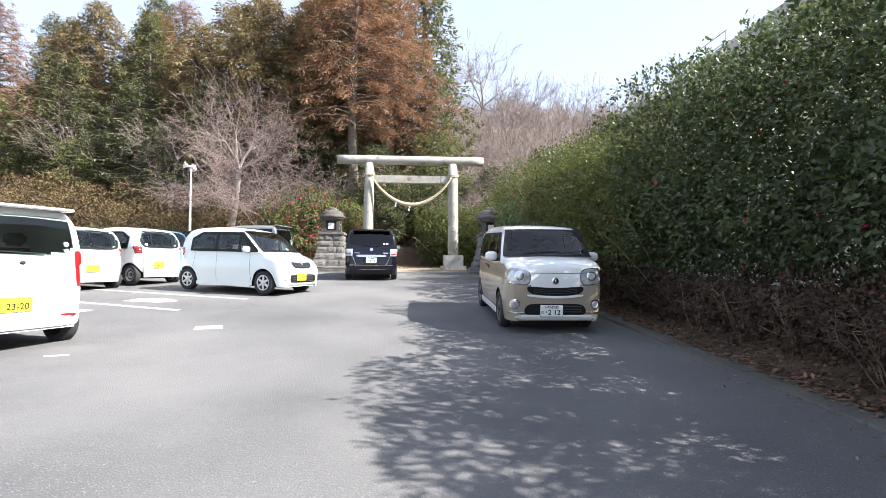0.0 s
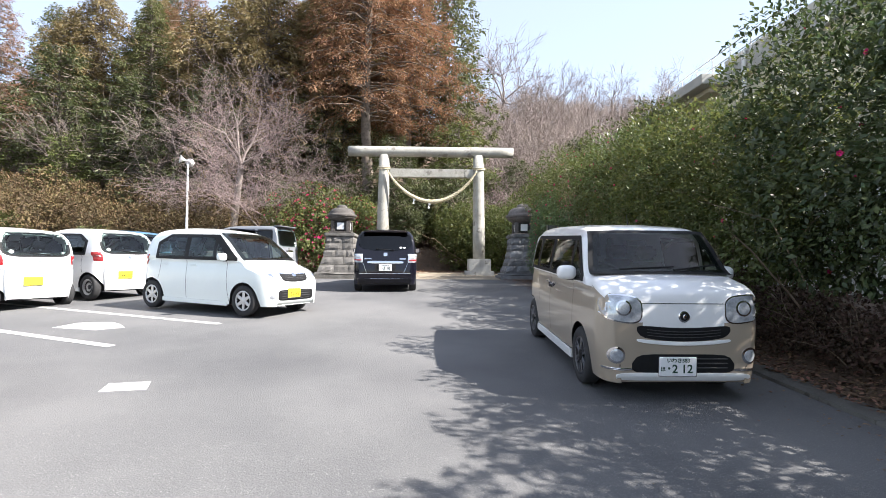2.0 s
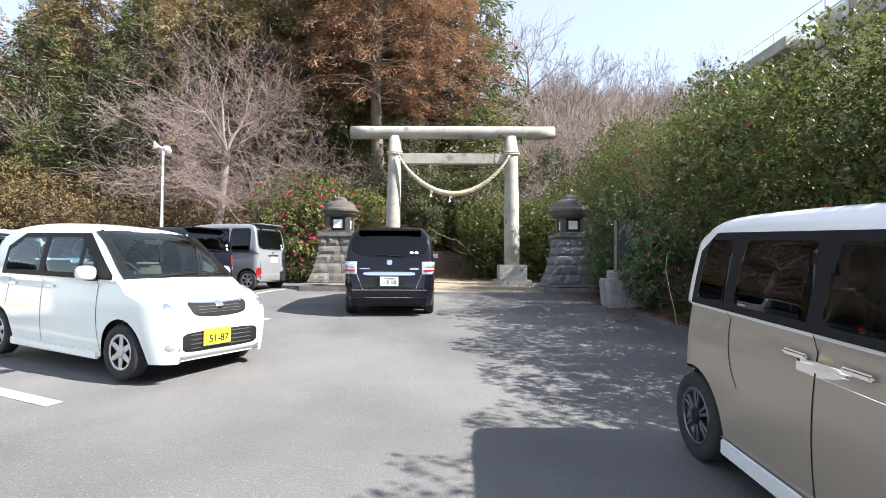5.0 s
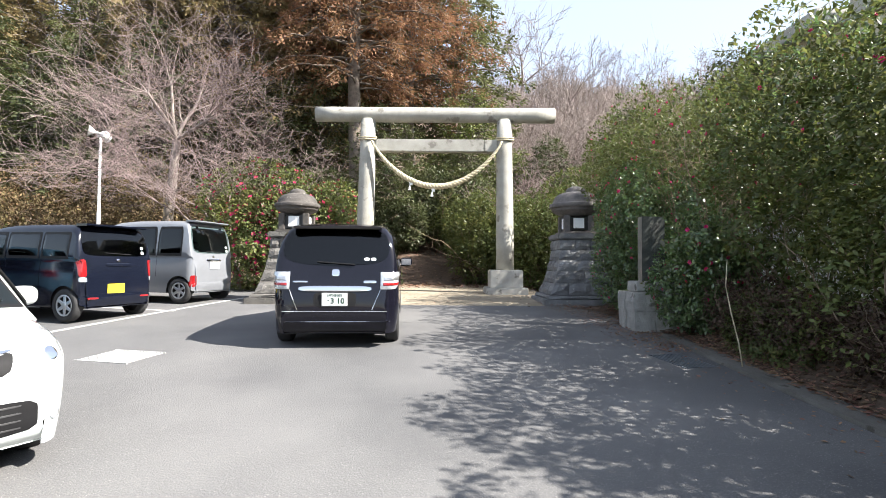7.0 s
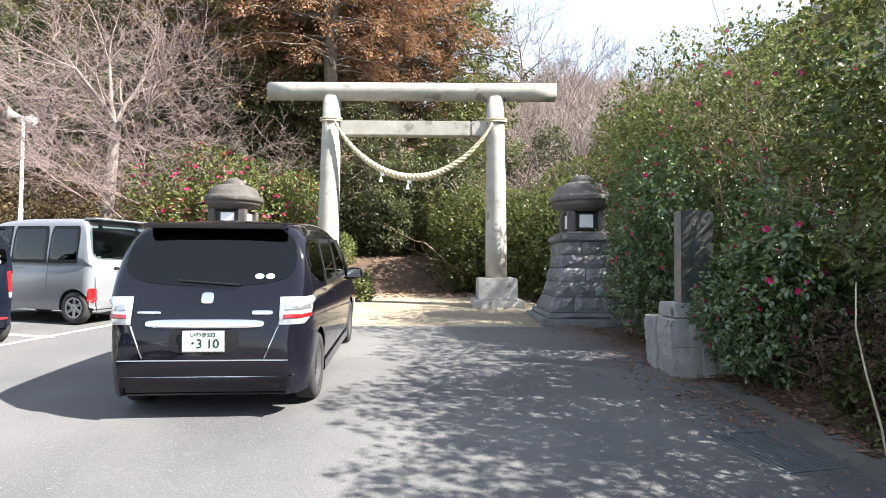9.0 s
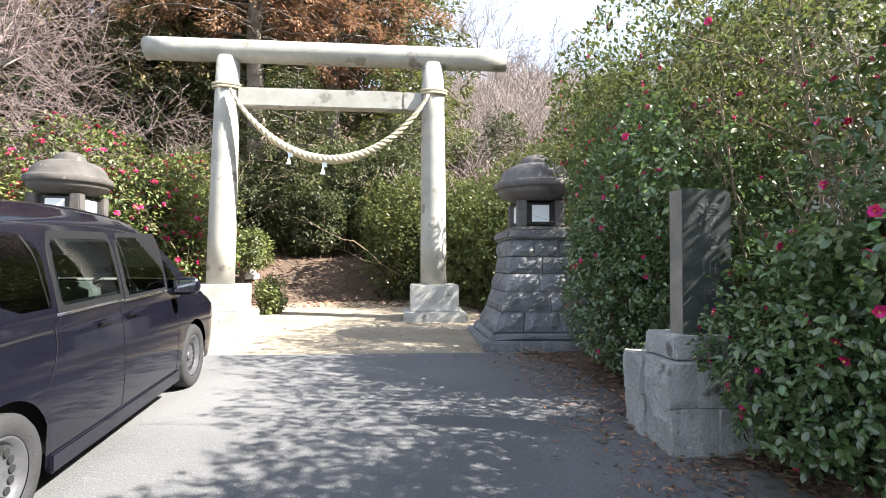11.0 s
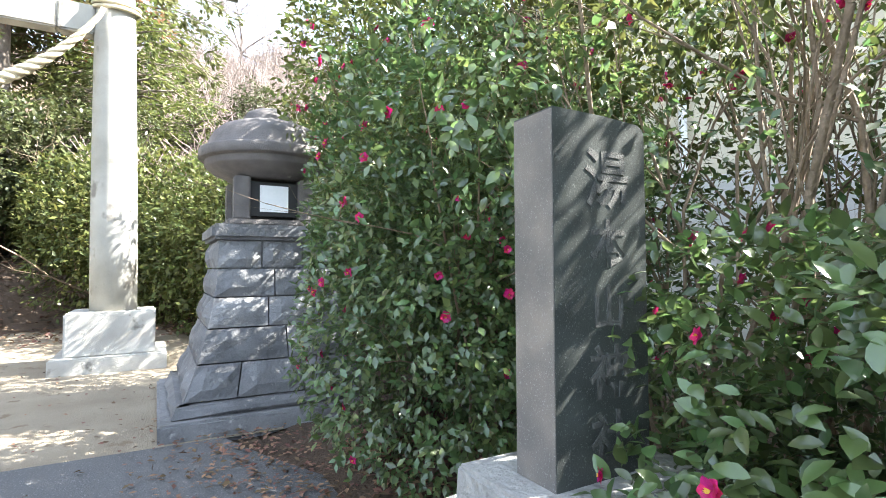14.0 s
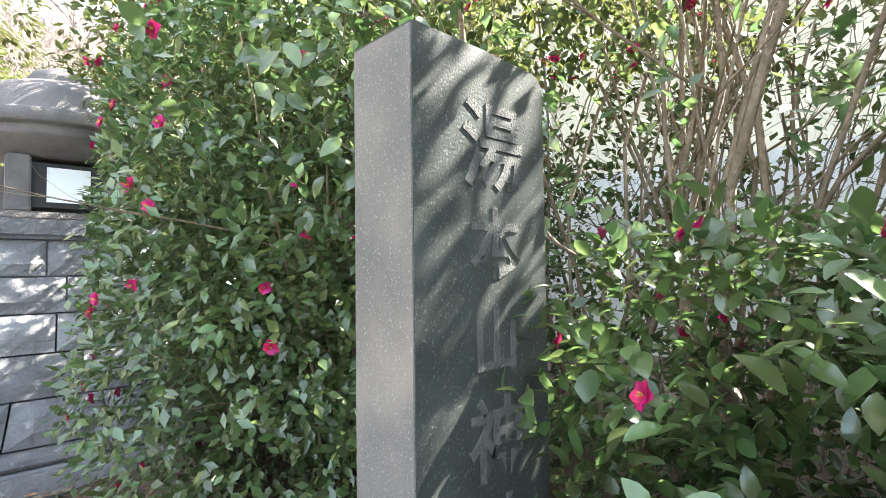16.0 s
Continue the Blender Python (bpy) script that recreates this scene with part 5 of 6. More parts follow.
def span_patch(sh, parent, name, z0, z1, inset, material, end="front", lift=0.006, label="", bow=0.0):
    """A pane across the car between two heights of the front or rear outline."""
    fn = sh.front if end == "front" else sh.rear
    pts = sh.pts[:sh.apex + 1] if end == "front" else sh.pts[sh.apex:]
    sel = [p for p in pts if z0 <= p.y <= z1]
    if material is GLASS:
        sh.cuts.append(("span", end, z0, z1, inset))
    V, F, cols = [], [], 40
    for i, p in enumerate(sel):
        s = sh.section(p)
        w = max(x for x, z in s if z > p.y - 0.06) - inset
        for k in range(cols + 1):
            u = -1 + 2 * k / cols
            V.append((u * w, p.x + (-1 if end == "front" else 1) * lift + (0.02 * u ** 4 if end == "front" else -0.02 * u ** 4), p.y + lift * 0.6 - 0.012 * abs(u) ** 4))
    for i in range(len(sel) - 1):
        for k in range(cols):
            a = i * (cols + 1) + k
            F.append((a, a + 1, a + cols + 2, a + cols + 1))
    return mesh(name, V, F, material, parent, label, smooth=True)


def wrap_lamp(sh, parent, name, x0, y_lim, z0, z1, material, lift=0.012, label="", slant=0.0):
    """A lamp on both rear corners, from x0 on the rear face round to y_lim on the side."""
    for s in (-1, 1):
        V, F, rows, cols = [], [], 6, 16
        for k in range(rows + 1):
            z = z0 + (z1 - z0) * k / rows
            xm = sh.half(y_lim + slant * (1 - k / rows), z) - 0.0015
            for i in range(cols + 1):
                u = math.sin(i / cols * math.pi / 2)
                x = x0 + (xm - x0) * u
                e = lift * (1 if 0 < k < rows and 0 < i < cols else 0.3)
                V.append((s * (x + e * u), sh.rear(x, z) + e * (1 - u), z))
        for k in range(rows):
            for i in range(cols):
                a = k * (cols + 1) + i
                f = (a, a + 1, a + cols + 2, a + cols + 1)
                F.append(f if s < 0 else f[::-1])
        mesh(name, V, F, material, parent, label, smooth=True)


def wheel(parent, x, y, r, width, style, rimmat):
    """Tyre with a rim; the outer face looks along the sign of x."""
    sg = 1 if x > 0 else -1
    m = pose(x, y, r, 0, 90 * sg, 0)
    rr = r * 0.66
    h = width / 2
    v, f = lathe([(rr, -h), (r * 0.93, -h), (r, -h * 0.75), (r, h * 0.75), (r * 0.94, h), (rr * 1.12, h * 1.05), (rr, h * 0.9)], 36)
    ty = mesh("wheel", v, f[:-2], TYRE, parent, "black rubber tyre on a rim", smooth=True, m=m)
    v, f = lathe([(rr, -h), (rr, h * 0.86), (rr * 0.93, h * 0.9), (rr * 0.86, h * 0.55), (rr * 0.30, h * 0.30), (0.01, h * 0.3)], 36)
    mesh("rim_barrel", v, f, TRIM if style == "spoke" else rimmat, ty, smooth=True)
    if style == "spoke":
        v, f = lathe([(rr * 0.86, h * 0.70), (rr * 1.0, h * 0.80), (rr * 1.0, h * 0.95), (rr * 0.9, h * 0.95), (rr * 0.86, h * 0.86)], 36)
        mesh("rim", v, f[:-2], rimmat, ty, smooth=True)
        for k in range(6):
            bm = box_bm(0.02, rr * 0.9, -0.026, 0.026, h * 0.62, h * 0.86, 0.008, 1)
            for q in bm.verts:
                if q.co.x < rr * 0.4:
                    q.co.y *= 1.35
            bmesh.ops.rotate(bm, cent=(0, 0, 0), matrix=Matrix.Rotation(k * math.pi / 3, 3, "Z"), verts=bm.verts)
            part("spoke", bm, rimmat, ty)
        v, f = lathe([(0.055, h * 0.6), (0.055, h * 0.9), (0.04, h * 0.95), (0.0, h * 0.95)], 16)
        mesh("hub_cap", v, f, rimmat, ty, smooth=True)
    elif style == "twin":
        v, f = lathe([(rr * 0.86, h * 0.70), (rr * 1.0, h * 0.80), (rr * 1.0, h * 0.95), (rr * 0.92, h * 0.95), (rr * 0.88, h * 0.86)], 36)
        mesh("rim", v, f[:-2], rimmat, ty, smooth=True)
        for k in range(6):
            for dd in (-0.16, 0.16):
                bm = box_bm(0.02, rr * 0.93, -0.012, 0.012, h * 0.62, h * 0.86, 0.004, 1)
                bmesh.ops.rotate(bm, cent=(0, 0, 0), matrix=Matrix.Rotation(k * math.pi / 3 + dd, 3, "Z"), verts=bm.verts)
                part("spoke", bm, rimmat, ty)
        v, f = lathe([(0.055, h * 0.6), (0.055, h * 0.9), (0.04, h * 0.95), (0.0, h * 0.95)], 16)
        mesh("hub_cap", v, f, TRIM, ty, smooth=True)
    else:
        for k in range(16):
            a = k * math.pi / 8
            v, f = lathe([(0.022, 0), (0.022, 0.006), (0.0, 0.006)], 10)
            mesh("vent_hole", v, f, DARKHOLE, ty, m=pose(rr * 0.66 * math.cos(a), rr * 0.66 * math.sin(a), h * 0.47, 0, 0, 0))
        v, f = lathe([(0.05, h * 0.3), (0.046, h * 0.50), (0.03, h * 0.54), (0.0, h * 0.54)], 16)
        mesh("hub_cap", v, f, STEELRIM, ty, smooth=True)
    return ty


def number_plate(sh, parent, cx, cz, end, ground, ink, upper, number, lift=0.02, kana=""):
    fn = sh.front if end == "front" else sh.rear
    sg = -1 if end == "front" else 1
    y = fn(cx, cz) + sg * lift
    base = pose(cx, y, cz, 90, 0, 0 if end == "front" else 180)
    pl = part("number_plate", box_bm(-0.165, 0.165, -0.0825, 0.0825, -0.012, 0.004, 0.004, 1), ground, parent, "number plate", m=base)
    part("plate_frame", box_bm(-0.172, 0.172, -0.0895, 0.0895, -0.016, -0.004), CHROME, pl)
    if number:
        lettering(number, 0.105, pl, pose(0.012, -0.022, 0.006), ink)
    if kana:
        lettering(kana, 0.045, pl, pose(-0.135, -0.022, 0.006), ink, name="small_letter")
    if upper:
        lettering(upper, 0.046, pl, pose(0.0, 0.054, 0.006), ink)
    return pl


def mirror(sh, parent, y, z, paint, size=(0.20, 0.10, 0.15)):
    for s in (-1, 1):
        x = s * (sh.half(y, z) + 0.11)
        bm = bmesh.new()
        bmesh.ops.create_uvsphere(bm, u_segments=20, v_segments=12, radius=1)
        for v in bm.verts:
            c = v.co
            q = (abs(c.x) ** 3 + abs(c.y) ** 3 + abs(c.z) ** 3) ** (-1 / 3)
            v.co = Vector((c.x * q * size[0] / 2, min(c.y * q, 0.55) * size[1] / 2 * 1.3, c.z * q * size[2] / 2))
        mi = part("wing_mirror", bm, paint, parent, smooth=True, m=pose(x, y, z))
        part("mirror_glass", box_bm(-size[0] / 2 + 0.025, size[0] / 2 - 0.025, size[1] * 0.355, size[1] * 0.365, -size[2] / 2 + 0.025, size[2] / 2 - 0.025), CHROME, mi)
        part("mirror_arm", box_bm(-0.09, 0.09, -0.025, 0.025, -0.025, 0.02, 0.008), TRIM, mi, m=pose(-s * 0.09, 0.01, -0.055))


def handle(sh, parent, y, z, material):
    for s in (-1, 1):
        x = s * (sh.half(y, z) + 0.018)
        part("door_handle", box_bm(-0.014, 0.014, -0.085, 0.085, -0.014, 0.014, 0.01, 2), material, parent, m=pose(x, y, z))


def seam(sh, parent, y, z0, z1, bend=0.0, both=True):
    """A door's shut line on the sides."""
    side_patch_seg = 10
    for s in (-1, 1):
        V, F = [], []
        for k in range(side_patch_seg + 1):
            z = z0 + (z1 - z0) * k / side_patch_seg
            yy = y + bend * (1 - k / side_patch_seg) ** 3
            for d in (-0.004, 0.004):
                V.append((s * (sh.half(yy, z) + 0.0025), yy + d, z))
        for k in range(side_patch_seg):
            f = (2 * k, 2 * k + 1, 2 * k + 3, 2 * k + 2)
            F.append(f if s > 0 else f[::-1])
        mesh("door_seam", V, F, TRIM, parent)


def wiper(sh, parent, x, z, end, length=0.45, tilt=8):
    fn = sh.front if end == "front" else sh.rear
    sg = -1 if end == "front" else 1
    a = radians(tilt)
    pts = []
    for k in range(7):
        u = k / 6 - 0.5
        xx, zz = x + u * length * math.cos(a), z + u * length * math.sin(a)
        pts.append((xx, fn(xx, zz) + sg * 0.022, zz + 0.006))
    v, f = tube(pts, [0.009] * 7, 6)
    mesh("wiper", v, f, TRIM, parent)


def car(name, x, y, heading, label, group="parked cars"):
    """A car's base; heading: degrees that the nose turns from -y, counter-clockwise."""
    a = radians(heading)
    nose = Vector((math.sin(a), -math.cos(a)))
    slope = (rise(y + 0.5) - rise(y - 0.5))
    pitch = math.degrees(math.atan(slope)) * nose.y
    roll = math.degrees(math.atan(slope)) * -nose.x
    return thing(name, pose(x, y, rise(y)) @ pose(0, 0, 0, 0, 0, heading) @ pose(0, 0, 0, -pitch, 0, 0), label, "car", group)


def in_opening(sh, c, m):
    """Whether a body face at c lies in a window, m inside its edge."""
    for cut in sh.cuts:
        if cut[0] == "side":
            y0, y1, low, high = cut[1:]
            if y0 + m < c.y < y1 - m and low(c.y) + m < c.z < high(c.y) - m and abs(abs(c.x) - sh.half(c.y, c.z)) < 0.05:
                return True
        elif cut[0] == "span":
            end, z0, z1, inset = cut[1:]
            if (c.y < sh.pts[sh.apex].x) == (end == "front") and z0 + m < c.z < z1 - m and abs(c.x) < sh.half(c.y, c.z) - inset - 0.06 - m:
                return True
        else:
            cx, cz, w, h, power = cut[1:]
            if c.y > sh.pts[sh.apex].x and (abs(c.x - cx) / (w / 2 - m - 0.04)) ** power + (abs(c.z - cz) / (h / 2 - m - 0.03)) ** power < 1:
                return True
    return False


def cabin(sh, t, dash, rows):
    """Dashboard, steering wheel, mirror and seats."""
    b, W = sh.belt, sh.W
    part("cabin_floor", box_bm(-W + 0.12, W - 0.12, dash, sh.length - 0.40, sh.sill + 0.1, b - 0.24), CABIN, t)
    part("dashboard", box_bm(-W + 0.14, W - 0.14, dash - 0.05, dash + 0.36, b - 0.3, b + 0.0, 0.05, 3), CABIN, t, "dark grey dashboard")
    ring = [(0.185 * math.cos(a), 0.0, 0.185 * math.sin(a)) for a in np.linspace(0, 2 * math.pi, 25)]
    v, f = tube(ring, [0.016] * 25, 8)
    wheel_ob = mesh("steering_wheel", v, f, CABIN, t, smooth=True, m=pose(-0.36, dash + 0.46, b + 0.02, -24, 0, 0))
    part("wheel_hub", box_bm(-0.15, 0.15, -0.02, 0.02, -0.05, 0.04, 0.015), CABIN, wheel_ob)
    part("inside_mirror", box_bm(-0.11, 0.11, -0.012, 0.012, -0.03, 0.03, 0.01), CABIN, t, m=pose(0, dash + 0.52, sh.top - 0.22))
    for y in rows:
        for x in (-0.34, 0.34):
            bm = box_bm(-0.24, 0.24, -0.07, 0.07, -0.45, 0.16, 0.05, 3)
            seat = part("seat", bm, SEAT, t, "grey fabric seat", smooth=True, m=pose(x, y, b + 0.02, -10, 0, 0))
            part("headrest", box_bm(-0.13, 0.13, -0.045, 0.045, 0.19, 0.36, 0.04, 3), SEAT, seat, smooth=True)


def shift(t, sh):
    """Opens the windows in body and trim, and sets the middle of the wheelbase over the base."""
    mid = sum(sh.axles) / 2
    for ob in list(t.children):
        margin = {"body": 0.0, "window_band": 0.022, "window_trim": 0.022, "windscreen_surround": 0.03, "rear_window_trim": 0.012}.get(ob.name.split(".")[0])
        if margin is not None:
            bm = bmesh.new()
            bm.from_mesh(ob.data)
            bmesh.ops.delete(bm, geom=[f for f in bm.faces if len(f.verts) < 9 and in_opening(sh, f.calc_center_median(), margin)], context="FACES")
            bm.to_mesh(ob.data)
            bm.free()
        ob.matrix_basis = Matrix.Translation((0, -mid, 0)) @ ob.matrix_basis
    return t


def rounded(lo, hi, y0, y1, r=0.08):
    """Upper edge that comes down at both ends of a window."""
    def fn(y):
        e = min(y - y0, y1 - y)
        k = min(max(e / r, 0), 1)
        return lo + (hi - lo) * math.sqrt(max(0.0, 1 - (1 - k) ** 2))
    return fn


def canbus():
    """Two-tone small van."""
    sh = Shape([(0.04, 0.20), (0.0, 0.28), (0.0, 0.55), (0.01, 0.90), (0.05, 1.02), (0.22, 1.09), (0.42, 1.13), (0.54, 1.16), (0.83, 1.53), (1.03, 1.625), (2.0, 1.655), (3.05, 1.64), (3.29, 1.57), (3.355, 1.08), (3.39, 0.85), (3.395, 0.40), (3.36, 0.22)],
               1.475, 1.02, 0.13, (0.70, 3.155 - 0.0), 0.285, corner=0.24, corner_r=0.15, plan=0.085)
    t = car("small_van", 2.13, 9.42, -0.5, "beige and white two-tone small van in the hedge's shade")

    def upper(c, n):
        return c.z > 1.02 or (c.y < 0.75 and n.z > 0.42 and c.z > 0.85) or (c.y < 0.75 and abs(c.x) < 0.47 and c.z > 0.62 + max(0.0, abs(c.x) - 0.28) * 0.9)
    car_body(sh, t, BEIGECAR, WHITECAR, upper)
    span_patch(sh, t, "windscreen_surround", 1.13, 1.57, -0.004, TRIM, lift=0.008)
    span_patch(sh, t, "windscreen", 1.145, 1.555, 0.045, GLASS, lift=0.014)
    span_patch(sh, t, "rear_window", 1.08, 1.50, 0.10, PRIVACY, "rear")
    side_patch(sh, t, "window_band", 0.60, 3.2, lambda y: 1.045, lambda y: min(1.06 + max(0, y - 0.55) * 1.05, 1.51, 1.51 - max(0, y - 3.05) * 0.8), TRIM, 0.004)
    for a, b in ((0.70, 1.06), (1.12, 2.00), (2.08, 2.72), (2.80, 3.14)):
        side_patch(sh, t, "side_window", a, b, lambda y: 1.075, (lambda y: min(1.06 + (y - 0.64) * 1.05, 1.475)) if a < 1.1 else rounded(1.30, 1.475, a, b, 0.06), GLASS if a < 2 else PRIVACY, 0.010)
    for s in (-1, 1):
        hx = s * 0.55
        tilt = lambda px, pz, dx, dz, s=s: (dx, dz + s * px * 0.012 * (1 if pz > 0 else 2))
        face_patch(sh, t, "headlamp_rim", hx, 0.855, 0.36, 0.25, CHROME, power=3.2, lift=0.004, label="chrome headlamp rim", shape=tilt)
        face_patch(sh, t, "headlamp", hx, 0.855, 0.338, 0.228, LAMP, power=3.2, lift=0.008, label="clear headlamp", shape=tilt)
        face_patch(sh, t, "headlamp_ring", hx - s * 0.01, 0.86, 0.14, 0.14, CHROME, power=2, lift=0.012)
        face_patch(sh, t, "headlamp_projector", hx - s * 0.01, 0.86, 0.11, 0.11, LAMP, power=2, lift=0.016)
        face_patch(sh, t, "fog_lamp", s * 0.60, 0.44, 0.15, 0.15, CHROME, power=2, lift=0.010, label="chrome fog lamp ring")
        face_patch(sh, t, "fog_lamp_lens", s * 0.60, 0.44, 0.11, 0.11, LAMP, power=2, lift=0.017)
        face_patch(sh, t, "tail_lamp", s * 0.62, 0.85, 0.14, 0.26, REDLAMP, "rear", power=3)
        face_patch(sh, t, "bumper_trim", s * 0.58, 0.315, 0.24, 0.022, CHROME, power=5, lift=0.010)
    smile = lambda px, pz, dx, dz: (dx * (1 - 0.10 * (pz < 0) * abs(pz)), dz + 0.03 * px * px)
    face_patch(sh, t, "upper_grille", 0, 0.625, 0.84, 0.12, TRIM, power=7, lift=0.005, label="black smiling grille", shape=smile)
    for z in (0.60, 0.625, 0.65):
        face_patch(sh, t, "grille_slat", 0, z, 0.66, 0.006, GRILLE, power=6, lift=0.012, rings=2, shape=lambda px, pz, dx, dz: (dx, dz + 0.02 * px * px))
    face_patch(sh, t, "grille_lip", 0, 0.545, 0.84, 0.034, WHITECAR, power=5, lift=0.012, shape=lambda px, pz, dx, dz: (dx, dz + 0.03 * px * px))
    face_patch(sh, t, "lower_grille", 0, 0.365, 0.92, 0.17, TRIM, power=7, lift=0.005, shape=lambda px, pz, dx, dz: (dx * (1 - 0.12 * max(pz, 0)), dz))
    for z in (0.33, 0.37, 0.41):
        face_patch(sh, t, "grille_slat", 0.2, z, 0.40, 0.010, GRILLE, power=6, lift=0.012, rings=2)
    face_patch(sh, t, "front_lip", 0, 0.245, 1.20, 0.075, WHITECAR, power=6, lift=0.022, label="white front lip")
    face_patch(sh, t, "emblem", 0, 0.785, 0.10, 0.10, CHROME, power=2, lift=0.012, label="round chrome emblem")
    face_patch(sh, t, "emblem_field", 0, 0.785, 0.072, 0.072, TRIM, power=2, lift=0.017)
    face_patch(sh, t, "emblem_mark", 0.004, 0.785, 0.032, 0.05, CHROME, power=2.5, lift=0.020)
    face_patch(sh, t, "bonnet_seam", 0, 0.90, 0.78, 0.007, TRIM, power=8, lift=0.003, rings=2)
    number_plate(sh, t, -0.06, 0.345, "front", WHITEPL, INK, "いわき583", "･2 12", 0.03, "ほ")
    number_plate(sh, t, 0, 0.75, "rear", WHITEPL, INK, "", "", 0.02)
    mirror(sh, t, 0.86, 1.12, WHITECAR)
    for yy in (1.78, 2.15):
        handle(sh, t, yy, 0.93, CHROME)
    seam(sh, t, 0.98, 0.25, 1.04, -0.05)
    seam(sh, t, 2.03, 0.25, 1.04)
    seam(sh, t, 2.76, 0.62, 1.04, -0.12)
    for s in (-1, 1):
        part("side_skirt", box_bm(-0.025, 0.025, 1.05, 2.82, 0.17, 0.27, 0.012), WHITECAR, t, m=pose(s * (sh.W - 0.03), 0, 0))
        part("skirt_trim", box_bm(-0.008, 0.008, 1.05, 2.82, 0.272, 0.285), CHROME, t, m=pose(s * (sh.W - 0.02), 0, 0))
        for a in sh.axles:
            wheel(t, s * (sh.W - 0.085), a, 0.285, 0.155, "twin", DARKALLOY)
    wiper(sh, t, -0.12, 1.185, "front", 0.55, 3)
    wiper(sh, t, 0.36, 1.19, "front", 0.45, 6)
    v, f = tube([(0.0, 1.35, 1.62), (0.02, 1.46, 1.76)], [0.007, 0.004], 6)
    mesh("antenna", v, f, TRIM, t)
    cabin(sh, t, 0.58, (1.62, 2.55))
    return shift(t, sh)


def freed():
    """Black compact people carrier seen from behind."""
    sh = Shape([(0.08, 0.20), (0.0, 0.30), (0.0, 0.55), (0.10, 0.82), (0.45, 0.95), (0.85, 1.05), (1.55, 1.52), (1.95, 1.66), (2.7, 1.715), (3.6, 1.69), (3.88, 1.62), (4.08, 1.12), (4.15, 0.90), (4.21, 0.62), (4.215, 0.38), (4.16, 0.22)],
               1.695, 0.98, 0.16, (0.85, 3.59), 0.31, sill=0.20, corner=0.4, corner_r=0.30, plan=0.10)
    t = car("people_carrier", -1.47, 18.62, 184, "black people carrier parked in front of the gate")
    car_body(sh, t, BLACKCAR)
    span_patch(sh, t, "windscreen", 1.08, 1.60, 0.08, GLASS)
    face_patch(sh, t, "rear_window", 0, 1.36, 1.42, 0.50, PRIVACY, "rear", 4.5, 0.008, rings=8, n=48, shape=lambda px, pz, dx, dz: (dx * (1 - 0.06 * max(pz, 0)), dz + 0.03 * px * px * (pz < 0)))
    for a, b, lo in ((1.60, 2.32, 1.06), (2.40, 3.12, 1.07)):
        side_patch(sh, t, "window_trim", a - 0.03, b + 0.03, lambda y, lo=lo: lo - 0.03, rounded(1.3, 1.52, a - 0.03, b + 0.03, 0.08), TRIM, 0.004)
        side_patch(sh, t, "side_window", a, b, lambda y, lo=lo: lo, (lambda y: min(1.10 + (y - 1.45) * 0.75, 1.49)) if a < 2 else rounded(1.3, 1.49, a, b, 0.06), GLASS, 0.009)
        side_patch(sh, t, "window_sill_trim", a - 0.03, b + 0.05, lambda y, lo=lo: lo - 0.035, lambda y, lo=lo: lo - 0.018, CHROME, 0.012)
    wrap_lamp(sh, t, "tail_lamp", 0.60, 3.76, 0.79, 1.02, LAMP, 0.022, "clear and red tail lamp", 0.32)
    wrap_lamp(sh, t, "tail_lamp_red", 0.62, 3.98, 0.835, 0.88, REDLAMP, 0.028)
    wrap_lamp(sh, t, "tail_lamp_inner", 0.63, 3.98, 0.90, 0.96, ALLOY, 0.027)
    for s in (-1, 1):
        # Thin chrome tubes draw the reflection that runs along the tailgate creases.
        pts = [(s * (0.60 - 0.11 * k / 6), sh.rear(s * (0.60 - 0.11 * k / 6), 0.78 - 0.26 * k / 6) + 0.004, 0.78 - 0.26 * k / 6) for k in range(7)]
        v, f = tube(pts, [0.006] * 7, 6)
        mesh("tailgate_crease", v, f, CHROME, t)
    side_patch(sh, t, "quarter_light", 1.30, 1.55, lambda y: 1.05, lambda y: 1.06 + (y - 1.28) * 0.9, GLASS, 0.008)
    side_patch(sh, t, "rear_side_window", 3.20, 3.86, lambda y: 1.09 + max(0, y - 3.45) * 0.35, rounded(1.25, 1.50, 3.16, 3.90, 0.25), PRIVACY, 0.008)
    for s in (-1, 1):
        face_patch(sh, t, "headlamp", s * 0.62, 0.72, 0.34, 0.18, LAMP, power=3)
        part("side_skirt", box_bm(-0.02, 0.02, 1.25, 3.2, 0.16, 0.27, 0.01), BLACKCAR, t, m=pose(s * (sh.W - 0.03), 0, 0))
        for a in sh.axles:
            wheel(t, s * (sh.W - 0.10), a, 0.31, 0.185, "steel", STEELRIM)
    face_patch(sh, t, "tailgate_trim", 0, 0.80, 0.96, 0.07, CHROME, "rear", power=4, lift=0.016, label="chrome tailgate garnish")
    face_patch(sh, t, "plate_recess", 0, 0.66, 0.56, 0.20, TRIM, "rear", power=5, lift=0.004)
    number_plate(sh, t, 0, 0.66, "rear", WHITEPL, INK, "いわき533", "･3 10", 0.02)
    face_patch(sh, t, "emblem", 0, 1.01, 0.10, 0.09, CHROME, "rear", power=4, lift=0.012, label="chrome maker's emblem")
    face_patch(sh, t, "model_badge", -0.46, 0.89, 0.17, 0.035, CHROME, "rear", power=5, lift=0.01, label="chrome model badge")
    face_patch(sh, t, "model_badge", 0.46, 0.89, 0.19, 0.022, CHROME, "rear", power=5, lift=0.01, label="chrome model badge")
